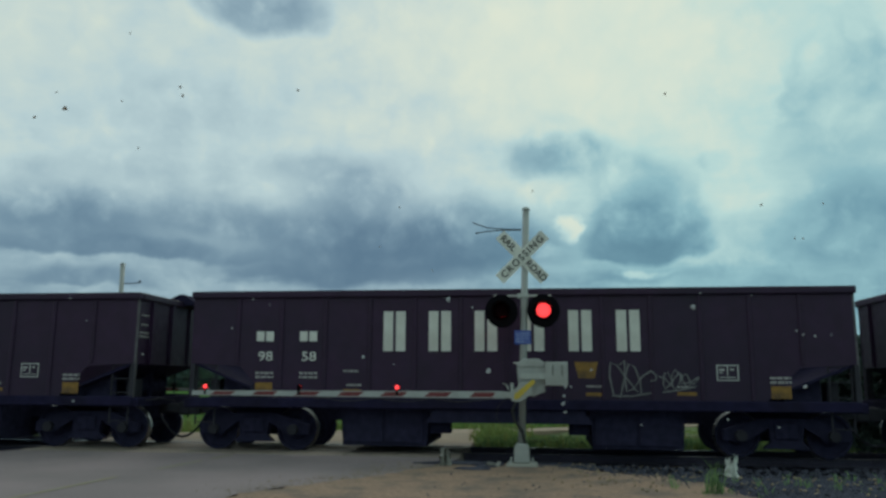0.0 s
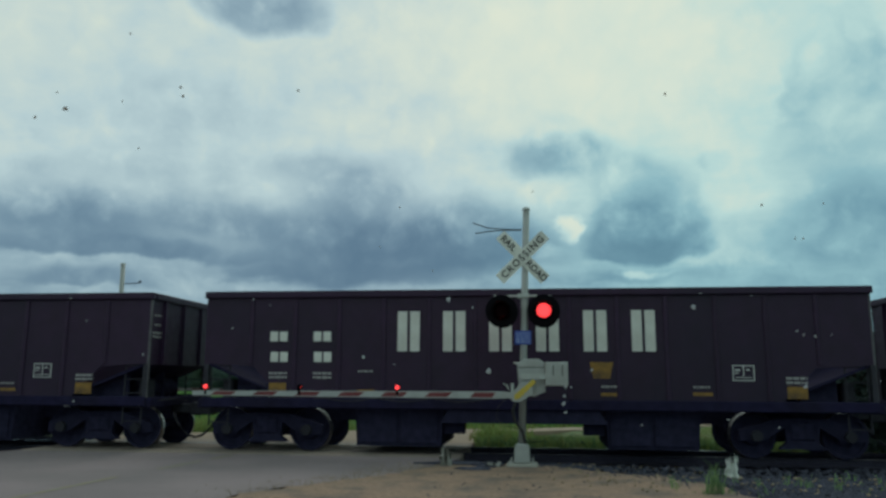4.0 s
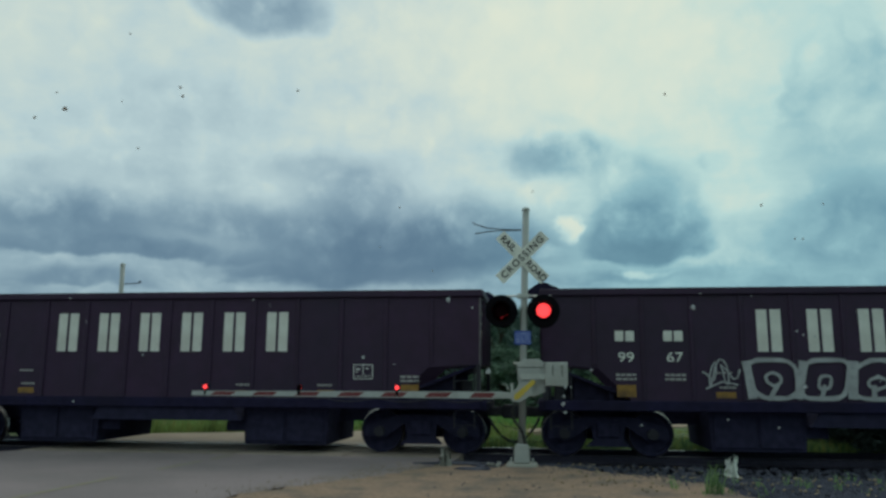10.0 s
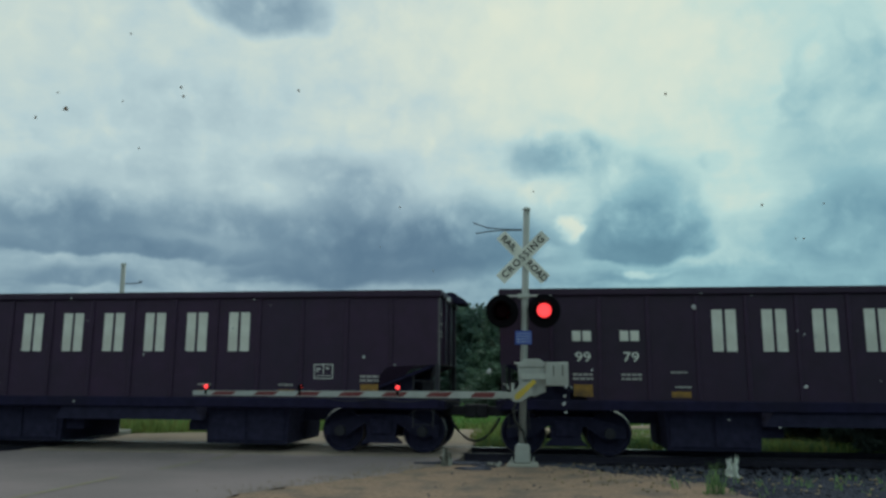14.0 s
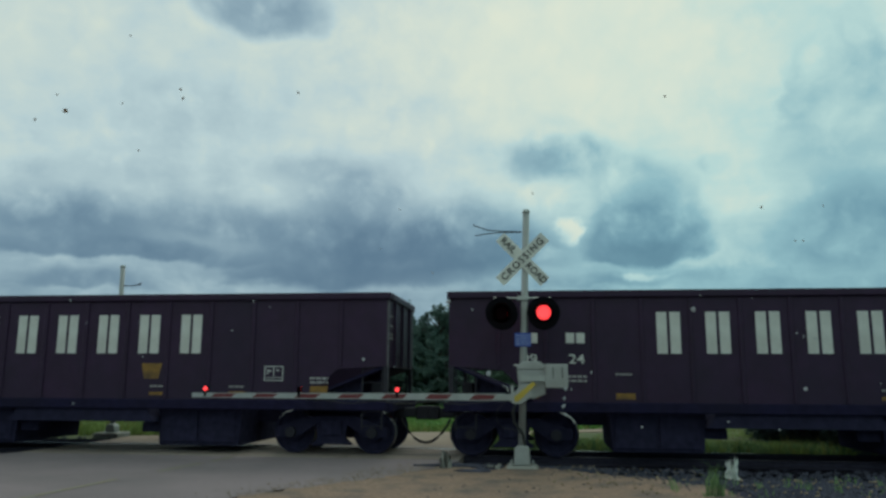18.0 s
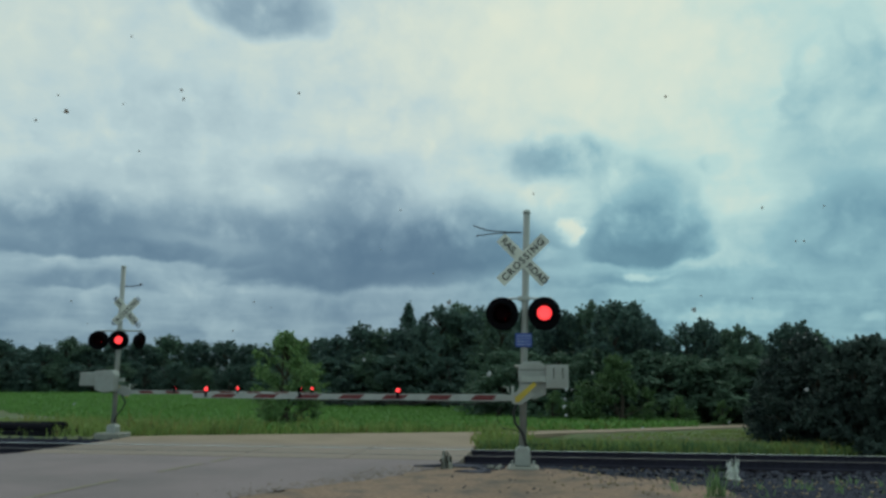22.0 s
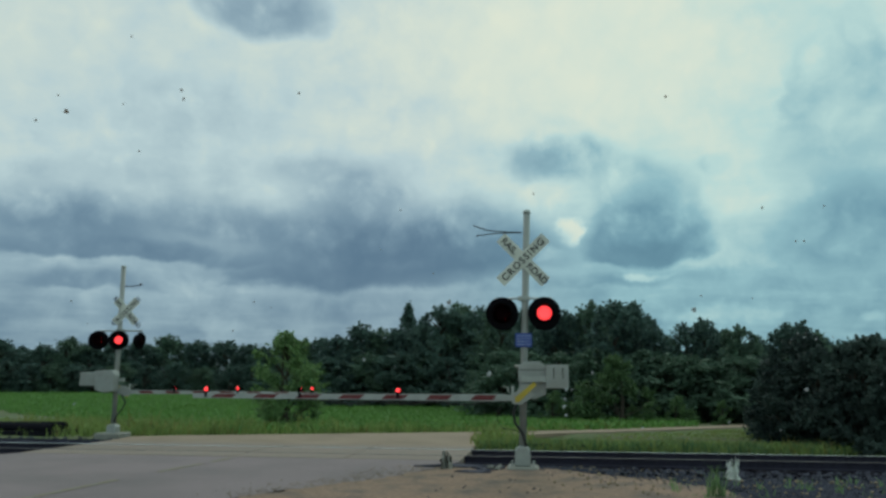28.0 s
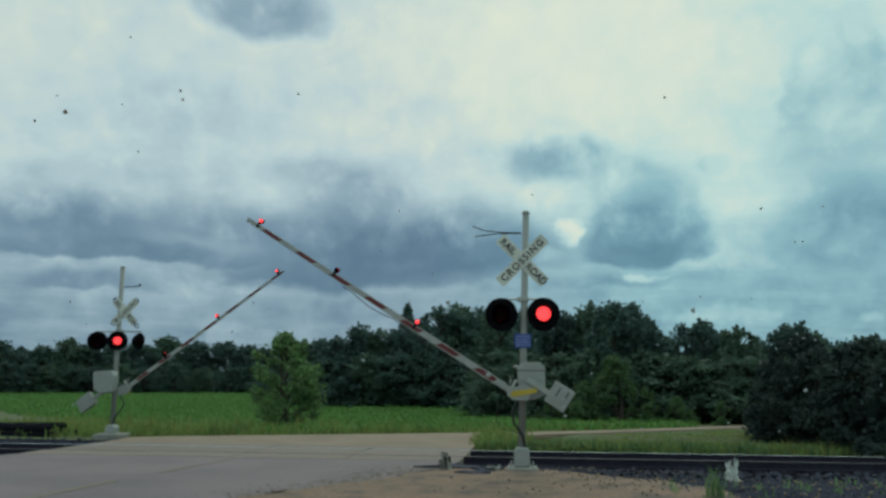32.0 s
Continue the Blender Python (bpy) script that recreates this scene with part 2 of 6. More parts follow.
def leaf_material(name, base, through, spread=0.5):
    """Leaves: a dull face, light let through, and a tone of its own for each leaf."""
    m = bpy.data.materials.new(name)
    m.use_nodes = True
    nt = m.node_tree
    nt.nodes.clear()
    out = nt.nodes.new("ShaderNodeOutputMaterial")
    geo = nt.nodes.new("ShaderNodeNewGeometry")
    co = nt.nodes.new("ShaderNodeTexCoord")
    obj = nt.nodes.new("ShaderNodeObjectInfo")
    patch = nt.nodes.new("ShaderNodeTexNoise")
    patch.inputs["Scale"].default_value = 0.8
    nt.links.new(co.outputs["Object"], patch.inputs["Vector"])
    add = nt.nodes.new("ShaderNodeMath")
    add.operation = "MULTIPLY_ADD"
    nt.links.new(geo.outputs["Random Per Island"], add.inputs[0])
    add.inputs[1].default_value = 0.5
    nt.links.new(patch.outputs[0], add.inputs[2])
    add2 = nt.nodes.new("ShaderNodeMath")
    add2.operation = "MULTIPLY_ADD"
    nt.links.new(obj.outputs["Random"], add2.inputs[0])
    add2.inputs[1].default_value = 0.3
    nt.links.new(add.outputs[0], add2.inputs[2])
    ramp = nt.nodes.new("ShaderNodeValToRGB")
    nt.links.new(add2.outputs[0], ramp.inputs[0])
    ramp.color_ramp.elements[0].position, ramp.color_ramp.elements[1].position = 0.45, 1.1
    ramp.color_ramp.elements[0].color = (*(c * (1 - spread) for c in base), 1)
    ramp.color_ramp.elements[1].color = (base[0] * (1 + spread * 1.3), base[1] * (1 + spread), base[2] * (1 + spread * 0.4), 1)
    dif = nt.nodes.new("ShaderNodeBsdfPrincipled")
    dif.inputs["Roughness"].default_value = 0.55
    dif.inputs["Specular IOR Level"].default_value = 0.25
    tra = nt.nodes.new("ShaderNodeBsdfTranslucent")
    mixs = nt.nodes.new("ShaderNodeMixShader")
    mixs.inputs[0].default_value = through
    nt.links.new(ramp.outputs[0], dif.inputs["Base Color"])
    nt.links.new(ramp.outputs[0], tra.inputs[0])
    nt.links.new(dif.outputs[0], mixs.inputs[1])
    nt.links.new(tra.outputs[0], mixs.inputs[2])
    nt.links.new(mixs.outputs[0], out.inputs[0])
    return m


# purple and blue in both car colours stand in for the windscreen's veil
CAR_RED = material("car_paint_veiled", (0.0265, 0.0090, 0.034), 0.55, spread=0.25, grain=3, stain=0.5, stain_colour=(0.015, 0.009, 0.026), stain_amount=0.6, bump=0.08, per_object=0.35, gloss=0.35)
CAR_DARK = material("car_grime_veiled", (0.019, 0.017, 0.044), 0.9, spread=0.3, grain=5, stain=1.2, stain_colour=(0.017, 0.015, 0.024), bump=0.2, gloss=0.06)
# trucks and underframe coloured lighter than the sill, to lift their shade
TRUCK_LIFTED = material("lifted_cast_steel", (0.027, 0.026, 0.052), 0.95, spread=0.35, grain=7, stain=1.6, stain_colour=(0.026, 0.025, 0.046), stain_amount=0.5, bump=0.25, gloss=0.05)
# springs coloured pale, to carry the glints on the trucks
SPRING_PALE = material("pale_spring", (0.07, 0.066, 0.095), 0.9, spread=0.4, grain=9, stain=4, stain_colour=(0.05, 0.048, 0.07), stain_amount=0.6, bump=0.2, gloss=0.05)
CAR_STEEL = material("worn_steel", (0.027, 0.026, 0.036), 0.75, metal=0.2, spread=0.3, grain=6)
# paler grey for the angles of the car's right-hand end
END_STEEL = material("pale_edge", (0.10, 0.095, 0.105), 0.6, spread=0.3, grain=8, stain=3, stain_amount=0.5, bump=0.1)
WHEEL_RIM = material("wheel_tread", (0.35, 0.33, 0.32), 0.3, metal=1.0, spread=0.2)
WHITE_PAINT = material("white_stencil", (0.66, 0.67, 0.62), 0.6, spread=0.08, grain=9, stain=2, stain_colour=(0.42, 0.40, 0.36), stain_amount=0.25, bump=0.03)
FADED_WHITE = material("faded_stencil", (0.34, 0.33, 0.32), 0.7, spread=0.25, grain=30, bump=0)
BRIGHT_STENCIL = material("panel_stencil", (0.52, 0.53, 0.50), 0.65, spread=0.2, grain=30, bump=0)
SPRAY = material("spray_white", (0.33, 0.34, 0.35), 0.55, spread=0.35, grain=6, stain=3, stain_amount=0.4, bump=0)
SPRAY_DIM = material("spray_grey", (0.15, 0.15, 0.155), 0.6, spread=0.4, grain=6, bump=0)
SPRAY_YELLOW = material("spray_yellow", (0.42, 0.34, 0.06), 0.55, spread=0.2, bump=0)
SPRAY_NAVY = material("spray_navy", (0.012, 0.012, 0.022), 0.6, spread=0.3, grain=6, bump=0)
SPRAY_PALE = material("spray_cream", (0.40, 0.38, 0.20), 0.55, spread=0.2, grain=7, bump=0)
SPRAY_BLUE = material("spray_blue", (0.03, 0.075, 0.24), 0.55, spread=0.2, bump=0)
ORANGE = material("orange_decal", (0.24, 0.125, 0.018), 0.6, spread=0.35, grain=20, stain=4, stain_colour=(0.05, 0.03, 0.02), stain_amount=0.7, bump=0)
YELLOW_DECAL = material("yellow_decal", (0.42, 0.26, 0.03), 0.6, spread=0.2, bump=0)
GALV = material("galvanised_steel", (0.40, 0.42, 0.40), 0.45, metal=0.35, spread=0.12, grain=14, stain=2, stain_colour=(0.28, 0.28, 0.25), stain_amount=0.3, bump=0.05)
SILVER = material("silver_paint", (0.33, 0.345, 0.33), 0.5, metal=0.15, spread=0.08, grain=8, stain=3, stain_colour=(0.27, 0.27, 0.25), stain_amount=0.35, bump=0.04)
SIGN_WHITE = material("sign_white", (0.72, 0.74, 0.68), 0.5, spread=0.06, stain=3, stain_amount=0.2, bump=0)
SIGN_BLACK = material("sign_black", (0.018, 0.018, 0.02), 0.5, bump=0)
SIGN_BLUE = material("sign_blue", (0.03, 0.07, 0.34), 0.45, spread=0.1, bump=0)
SIGN_TEXT = material("sign_text", (0.30, 0.38, 0.60), 0.5, bump=0)
HOOD_BLACK = material("lamp_black", (0.006, 0.006, 0.008), 0.9, spread=0.2, bump=0.05, gloss=0.05)
LENS_DARK = material("lens_unlit", (0.010, 0.003, 0.004), 0.9, spread=0.2, grain=30, bump=0, gloss=0.02)
LENS_LIT = material("lens_lit", (0.8, 0.05, 0.05), 0.4, bump=0, emit=(1.0, 0.055, 0.06), emit_strength=1.5)
LENS_CORE = material("lens_core", (0.9, 0.2, 0.2), 0.4, bump=0, emit=(1.0, 0.16, 0.14), emit_strength=1.6)
GATE_WHITE = material("gate_white", (0.37, 0.39, 0.38), 0.5, spread=0.08, stain=3, stain_amount=0.2, bump=0.02)
GATE_RED = material("gate_red", (0.15, 0.022, 0.026), 0.5, spread=0.15, stain=4, stain_amount=0.25, bump=0.02)
YELLOW_PAINT = material("yellow_tape", (0.55, 0.40, 0.05), 0.5, spread=0.1, bump=0)
RUBBER = material("black_hose", (0.02, 0.02, 0.02), 0.7, bump=0)
CONCRETE = material("concrete", (0.28, 0.275, 0.25), 0.85, spread=0.2, grain=10, stain=2, stain_colour=(0.22, 0.21, 0.18), bump=0.25, per_object=0.2)
PANEL = material("crossing_panel", (0.24, 0.185, 0.155), 0.85, spread=0.15, grain=7, stain=1.5, stain_colour=(0.20, 0.17, 0.14), stain_amount=0.4, bump=0.2, per_object=0.2)
ASPHALT = material("asphalt", (0.222, 0.174, 0.182), 0.9, spread=0.16, grain=28, stain=0.42, stain_colour=(0.145, 0.120, 0.125), stain_amount=0.5, bump=0.25, bump_scale=120)
GRAVEL_ROAD = material("gravel_road", (0.30, 0.225, 0.165), 0.95, spread=0.2, grain=30, stain=0.7, bump=0.4)
LINE_YELLOW = material("worn_line", (0.21, 0.175, 0.115), 0.9, spread=0.3, grain=30, stain=6, stain_colour=(0.21, 0.20, 0.17), stain_amount=0.9, bump=0.1)
BALLAST = material("ballast", (0.052, 0.054, 0.082), 0.9, spread=0.35, grain=12, stain=3, bump=0.3, per_island=0.7)
# darker tone for the stones between the rails
BED = material("dark_ballast", (0.040, 0.038, 0.056), 0.95, spread=0.3, grain=12, bump=0.3, per_island=0.6, gloss=0.1)
SAND = material("sandy_gravel", (0.255, 0.165, 0.116), 0.95, spread=0.4, grain=14, stain=1.7, stain_colour=(0.12, 0.092, 0.08), stain_amount=0.9, bump=0.5, bump_scale=60)
BED_GROUND = material("ballast_ground", (0.040, 0.040, 0.062), 0.95, spread=0.3, grain=16, stain=2, bump=0.5, gloss=0.1)
STONE = material("loose_stone", (0.30, 0.23, 0.15), 0.95, spread=0.25, bump=0.3, per_island=0.5)
TIE_WOOD = material("tie_wood", (0.017, 0.016, 0.022), 0.95, gloss=0.03, spread=0.3, grain=15, bump=0.4, per_object=0.3)
RAIL_STEEL = material("rail_rust", (0.026, 0.023, 0.044), 0.75, metal=0.3, spread=0.3, grain=10, bump=0.2)
# near rail's head coloured dark, in place of a weaker sky reflection
RAIL_DARKENED = material("rail_darkened", (0.10, 0.09, 0.09), 0.5, metal=0.6, spread=0.2, bump=0.05)
RAIL_HEAD = material("rail_polish", (0.62, 0.64, 0.64), 0.22, metal=1.0, spread=0.08, bump=0)
LITTER = material("white_rag", (0.80, 0.83, 0.78), 0.8, spread=0.10, grain=12, stain=9, stain_colour=(0.5, 0.5, 0.46), stain_amount=0.4, bump=0.4)
BARK = material("bark", (0.07, 0.055, 0.042), 0.95, spread=0.3, grain=14, bump=0.6)
# the wood's leaf colour is lifted and blued in place of haze
LEAF = leaf_material("leaf_hazed", (0.068, 0.122, 0.124), 0.42, 0.42)
LEAF_DEEP = leaf_material("leaf_deep", (0.038, 0.064, 0.068), 0.35)
LEAF_MID = leaf_material("leaf_mid", (0.078, 0.138, 0.116), 0.38, 0.42)
LEAF_LIGHT = leaf_material("leaf_light", (0.135, 0.245, 0.118), 0.40)
LEAF_SHRUB = leaf_material("leaf_shrub", (0.074, 0.140, 0.074), 0.32)
GRASS = leaf_material("grass", (0.150, 0.225, 0.085), 0.3, 0.5)
GRASS_DRY = leaf_material("grass_dry", (0.20, 0.20, 0.075), 0.3, 0.35)
CROP = leaf_material("crop", (0.096, 0.215, 0.060), 0.3, 0.3)
DIRT = material("soil", (0.10, 0.11, 0.05), 0.95, spread=0.25, grain=3, stain=0.3, stain_colour=(0.06, 0.12, 0.03), stain_amount=0.6, bump=0.3)
SPECK_PALE = material("dried_speck", (0.46, 0.49, 0.52), 0.8, bump=0)
SPECK_DARK = material("insect_spot", (0.30, 0.20, 0.15), 0.8, bump=0)


# ---------- shaping helpers ----------
def box(bm, x0, x1, y0, y1, z0, z1):
    v = [bm.verts.new(p) for p in ((x0, y0, z0), (x1, y0, z0), (x1, y1, z0), (x0, y1, z0), (x0, y0, z1), (x1, y0, z1), (x1, y1, z1), (x0, y1, z1))]
    for f in ((0, 3, 2, 1), (4, 5, 6, 7), (0, 1, 5, 4), (1, 2, 6, 5), (2, 3, 7, 6), (3, 0, 4, 7)):
        bm.faces.new([v[i] for i in f])
    return bm


def bevelled(bm, width, segments=1):
    bmesh.ops.bevel(bm, geom=bm.edges[:], offset=width, segments=segments, affect="EDGES", clamp_overlap=True)
    return bm


def slab(bm, outline, y0, y1):
    """A plate in the xz plane, from y0 to y1."""
    a = [bm.verts.new((x, y0, z)) for x, z in outline]
    b = [bm.verts.new((x, y1, z)) for x, z in outline]
    n = len(a)
    bm.faces.new(a)
    bm.faces.new(b[::-1])
    for i in range(n):
        bm.faces.new((a[i], b[i], b[(i + 1) % n], a[(i + 1) % n]))
    return bm


def tube(bm, points, r, seg=8, taper=None):
    """A round rod along points; taper gives the radius at its end."""
    pts = [Vector(p) for p in points]
    rings = []
    for i, p in enumerate(pts):
        d = (pts[min(i + 1, len(pts) - 1)] - pts[max(i - 1, 0)]).normalized()
        side = d.orthogonal().normalized()
        up = d.cross(side)
        k = i / max(1, len(pts) - 1)
        rr = r if taper is None else r + (taper - r) * k
        rings.append([bm.verts.new(p + (side * math.cos(a) + up * math.sin(a)) * rr) for a in (2 * math.pi * j / seg for j in range(seg))])
    for a, b in zip(rings, rings[1:]):
        for j in range(seg):
            bm.faces.new((a[j], a[(j + 1) % seg], b[(j + 1) % seg], b[j]))
    bm.faces.new(rings[0][::-1])
    bm.faces.new(rings[-1])
    return bm


def lathe_y(bm, profile, seg=32, cx=0, cz=0):
    """Turns (radius, y) pairs round the y axis."""
    rings = []
    for r, y in profile:
        rings.append([bm.verts.new((cx + r * math.cos(a), y, cz + r * math.sin(a))) for a in (2 * math.pi * j / seg for j in range(seg))])
    for a, b in zip(rings, rings[1:]):
        for j in range(seg):
            bm.faces.new((a[j], b[j], b[(j + 1) % seg], a[(j + 1) % seg]))
    bm.faces.new(rings[0])
    bm.faces.new(rings[-1][::-1])
    return bm


def mesh_of(name, bm, *mats):
    me = bpy.data.meshes.new(name)
    bmesh.ops.recalc_face_normals(bm, faces=bm.faces[:])
    bm.to_mesh(me)
    bm.free()
    for m in mats:
        me.materials.append(m)
    return me


def part(name, bm, mat, parent, label="", at=None, smooth=False):
    """Links a bmesh, or a mesh that is shared, as one object under a thing or a part."""
    me = bm if isinstance(bm, bpy.types.Mesh) else mesh_of(name, bm, *(mat if isinstance(mat, tuple) else (mat,)))
    if smooth:
        me.polygons.foreach_set("use_smooth", [True] * len(me.polygons))
    ob = new(name, me)
    ob.parent = parent
    if at is not None:
        ob.matrix_basis = at
    if label:
        tagged(ob, label)
    return ob


def thing(name, m, label, category, group="", kind=""):
    ob = new(name)
    ob.empty_display_size = 0.2
    ob.matrix_basis = m
    return tagged(ob, label, category, group, kind)


def raw_mesh(name, verts, faces, mat):
    me = bpy.data.meshes.new(name)
    me.from_pydata(verts, [], faces)
    me.materials.append(mat)
    me.update()
    return me


def text_mesh(text, size, mat, bold=0.0, depth=0.003, spacing=1.0):
    """Lettering in the xz plane that faces -y, centred, of the built-in font."""
    cu = bpy.data.curves.new("lettering", "FONT")
    cu.body, cu.size, cu.offset, cu.extrude = text, size, bold, depth
    cu.align_x, cu.align_y, cu.space_character = "CENTER", "CENTER", spacing
    ob = new("lettering", cu)
    me = bpy.data.meshes.new_from_object(ob.evaluated_get(bpy.context.evaluated_depsgraph_get()))
    bpy.data.objects.remove(ob)
    me.transform(Matrix.Rotation(radians(90), 4, "X"))
    me.materials.clear()
    me.materials.append(mat)
    return me


# ---------- the ground ----------
ROAD_L, ROAD_R = -11.25, -1.62      # the road's edges at the crossing


def ground_z(x, y):
    """Height of the land: level at the crossing, a shallow ditch and a field a little lower behind."""
    z = -0.05
    if y > 4:
        z -= 0.45 * min(1, (y - 4) / 22)
    if x > -1.2 and 3.2 < y < 9:
        z -= 0.26 * math.sin(math.pi * (y - 3.2) / 5.8) * min(1, (x + 1.2) / 1.5)
    if -2.6 < y < 2.6 and not ROAD_L < x < ROAD_R:
        z -= 0.30
    elif 2.6 <= y < 4.4 and x > ROAD_R - 0.5:
        z -= 0.22 * (4.4 - y) / 1.8
    elif -4.2 < y <= -2.6 and x > 1.0:
        z -= 0.30 * (y + 4.2) / 1.6
    return z


def build_ground():
    def steps(*spans):
        out = []
        for a, b, n in spans:
            out += [a + (b - a) * i / n for i in range(n)]
        return out + [spans[-1][1]]
    xs = steps((-3000, -400, 4), (-400, -60, 6), (-60, -16, 12), (-16, -11.4, 6), (-11.4, -11.1, 2), (-11.1, -1.75, 10), (-1.75, -1.45, 2), (-1.45, 16, 24), (16, 60, 12), (60, 400, 6), (400, 3000, 4))
    ys = steps((-3000, -200, 3), (-200, -20, 4), (-20, -9, 8), (-9, -4.3, 14), (-4.3, -2.62, 6), (-2.62, -2.5, 1), (-2.5, 2.5, 8), (2.5, 2.62, 1), (2.62, 5, 6), (5, 30, 25), (30, 160, 20), (160, 400, 4), (400, 3000, 4))
    verts = [(x, y, ground_z(x, y) + (0.05 * noise.noise((x * 0.5, y * 0.5, 0)) if y > 3 or x > 0.5 else 0.0)) for y in ys for x in xs]
    nx = len(xs)
    faces = [(j * nx + i, j * nx + i + 1, (j + 1) * nx + i + 1, (j + 1) * nx + i) for j in range(len(ys) - 1) for i in range(nx - 1)]
    me = raw_mesh("ground", verts, faces, DIRT)
    me.materials.append(BED_GROUND)
    for p in me.polygons:
        c = p.center
        p.material_index = 1 if (-16 < c.x < 30 and -12 < c.y < 2.65) else 0
    tagged(new("ground", me), "flat farm land, soil under grass and crop", "ground", kind="structure")


build_ground()


def strip(name, outline, mat, lift, label, category, skirt=0.12, rough=0.0):
    """A paved sheet laid over the land, with an edge of its own."""
    if rough:
        r = random.Random(len(outline))
        fine = []
        for (x0, y0), (x1, y1) in zip(outline, outline[1:] + outline[:1]):
            n = max(1, int(min(math.hypot(x1 - x0, y1 - y0), 6) / 0.22))
            fine += [(x0 + (x1 - x0) * i / n + r.uniform(-rough, rough), y0 + (y1 - y0) * i / n + r.uniform(-rough, rough)) for i in range(n)]
        outline = fine
    bm = bmesh.new()
    top = [bm.verts.new((x, y, ground_z(-5, y) + lift)) for x, y in outline]
    bm.faces.new(top)
    bmesh.ops.triangulate(bm, faces=bm.faces[:])
    if not rough:
        bmesh.ops.subdivide_edges(bm, edges=bm.edges[:], cuts=3, use_grid_fill=True)
    for v in bm.verts:
        v.co.z = ground_z(-5, v.co.y) + lift
    ret = bmesh.ops.extrude_face_region(bm, geom=bm.faces[:])
    for v in ret["geom"]:
        if isinstance(v, bmesh.types.BMVert):
            v.co.z -= skirt
    return tagged(new(name, mesh_of(name, bm, mat)), label, category, kind="structure")


strip("road", ((-30, -40), (-30, -16), (-14.0, -6.0), (-11.6, -2.6), (-11.25, -1.75), (-1.6, -1.75), (-1.75, -2.7), (-2.3, -4.0), (-3.1, -6.3), (-3.6, -9.0), (-3.9, -16), (-3.9, -40)),
      ASPHALT, 0.042, "worn grey asphalt road running up to the rails", "road")
strip("far_road", ((-11.25, 1.75), (-11.45, 3.35), (-8.6, 5.0), (-5.6, 6.8), (-2.7, 8.5), (0.2, 10.7), (2.85, 13.0), (9.8, 20.6), (18, 30), (21, 30), (9.0, 17.5), (5.6, 13.8), (2.6, 10.6), (0.2, 8.2), (-1.4, 6.2), (-1.9, 4.2), (-1.6, 1.75)),
      GRAVEL_ROAD, 0.045, "pale gravel road bending away behind the crossing", "road")
strip("shoulder", ((-1.75, -2.7), (-2.05, -3.6), (-2.5, -4.6), (-3.3, -6.0), (-4.0, -6.9), (-4.2, -9.0), (-4.4, -16), (-4.5, -40), (4.1, -40), (3.6, -24), (3.5, -16), (3.3, -8.0), (2.85, -6.2), (2.72, -5.6), (2.5, -4.95), (2.0, -4.35), (1.34, -3.9), (0.42, -3.2), (0.1, -2.85), (-0.9, -2.65)),
      SAND, 0.049, "sandy gravel shoulder beside the asphalt road", "ground", 0.10, 0.09)

# the worn yellow line in the middle of the road
bm = bmesh.new()
for y0, y1, x0, x1 in ((-16, -5.7, -7.35, -6.68), (-4.6, -3.2, -6.55, -6.40), (-2.9, -2.0, -6.36, -6.3)):
    v = [bm.verts.new((x, y, ground_z(-5, y) + 0.048)) for x, y in ((x0 - 0.06, y0), (x0 + 0.06, y0), (x1 + 0.06, y1), (x1 - 0.06, y1))]
    bm.faces.new(v)
tagged(new("road_line", mesh_of("road_line", bm, LINE_YELLOW)), "worn yellow centre line painted on the asphalt", "road marking", kind="structure")

# dark mats of old tar beside the mast
def tar_patch(x, y, w, d, seed):
    r = random.Random(seed)
    bm = bmesh.new()
    pts = []
    for i in range(14):
        a = 2 * math.pi * i / 14
        k = 0.75 + 0.4 * r.random()
        pts.append((x + w * k * math.cos(a), y + d * k * math.sin(a)))
    top = [bm.verts.new((a, b, ground_z(-5, b) + 0.056 + 0.04 * r.random())) for a, b in pts]
    low = [bm.verts.new((a, b, ground_z(-5, b))) for a, b in pts]
    bm.faces.new(top)
    for i in range(14):
        bm.faces.new((top[i], low[i], low[(i + 1) % 14], top[(i + 1) % 14]))
    tagged(new("tar_crumbs", mesh_of("tar_crumbs", bm, BALLAST)), "dark broken asphalt lying on the sandy shoulder", "asphalt", "broken asphalt")


for i, (x, y, w, d) in enumerate(((-1.45, -2.95, 0.5, 0.13), (-0.95, -3.15, 0.30, 0.26), (-2.05, -2.95, 0.34, 0.08), (-1.15, -3.75, 0.34, 0.10))):
    tar_patch(x, y, w, d, i)


def stones(name, n, region, size, mat, label, seed, base):
    """Loose stones, each an uneven lump, strewn where region() says yes."""
    r = np.random.RandomState(seed)
    lump = np.array([(1, 0, 0), (-1, 0, 0), (0, 1, 0), (0, -1, 0), (0, 0, 1), (0, 0, -1)], float)
    tri = np.array([(0, 2, 4), (2, 1, 4), (1, 3, 4), (3, 0, 4), (2, 0, 5), (1, 2, 5), (3, 1, 5), (0, 3, 5)])
    verts, faces = [], []
    while len(verts) < n:
        x, y = region(r)
        s = size * (0.5 + r.rand())
        p = lump * (s * (0.7 + 0.6 * r.rand(6, 3)))
        a = r.rand() * 6.28
        rot = np.array([[math.cos(a), -math.sin(a), 0], [math.sin(a), math.cos(a), 0], [0, 0, 0.75]])
        verts.append(p @ rot.T + (x, y, base(x, y) + s * 0.3))
        faces.append(tri + 6 * len(faces))
    me = raw_mesh(name, np.concatenate(verts).tolist(), np.concatenate(faces).tolist(), mat)
    return tagged(new(name, me), label, "gravel", kind="stuff")


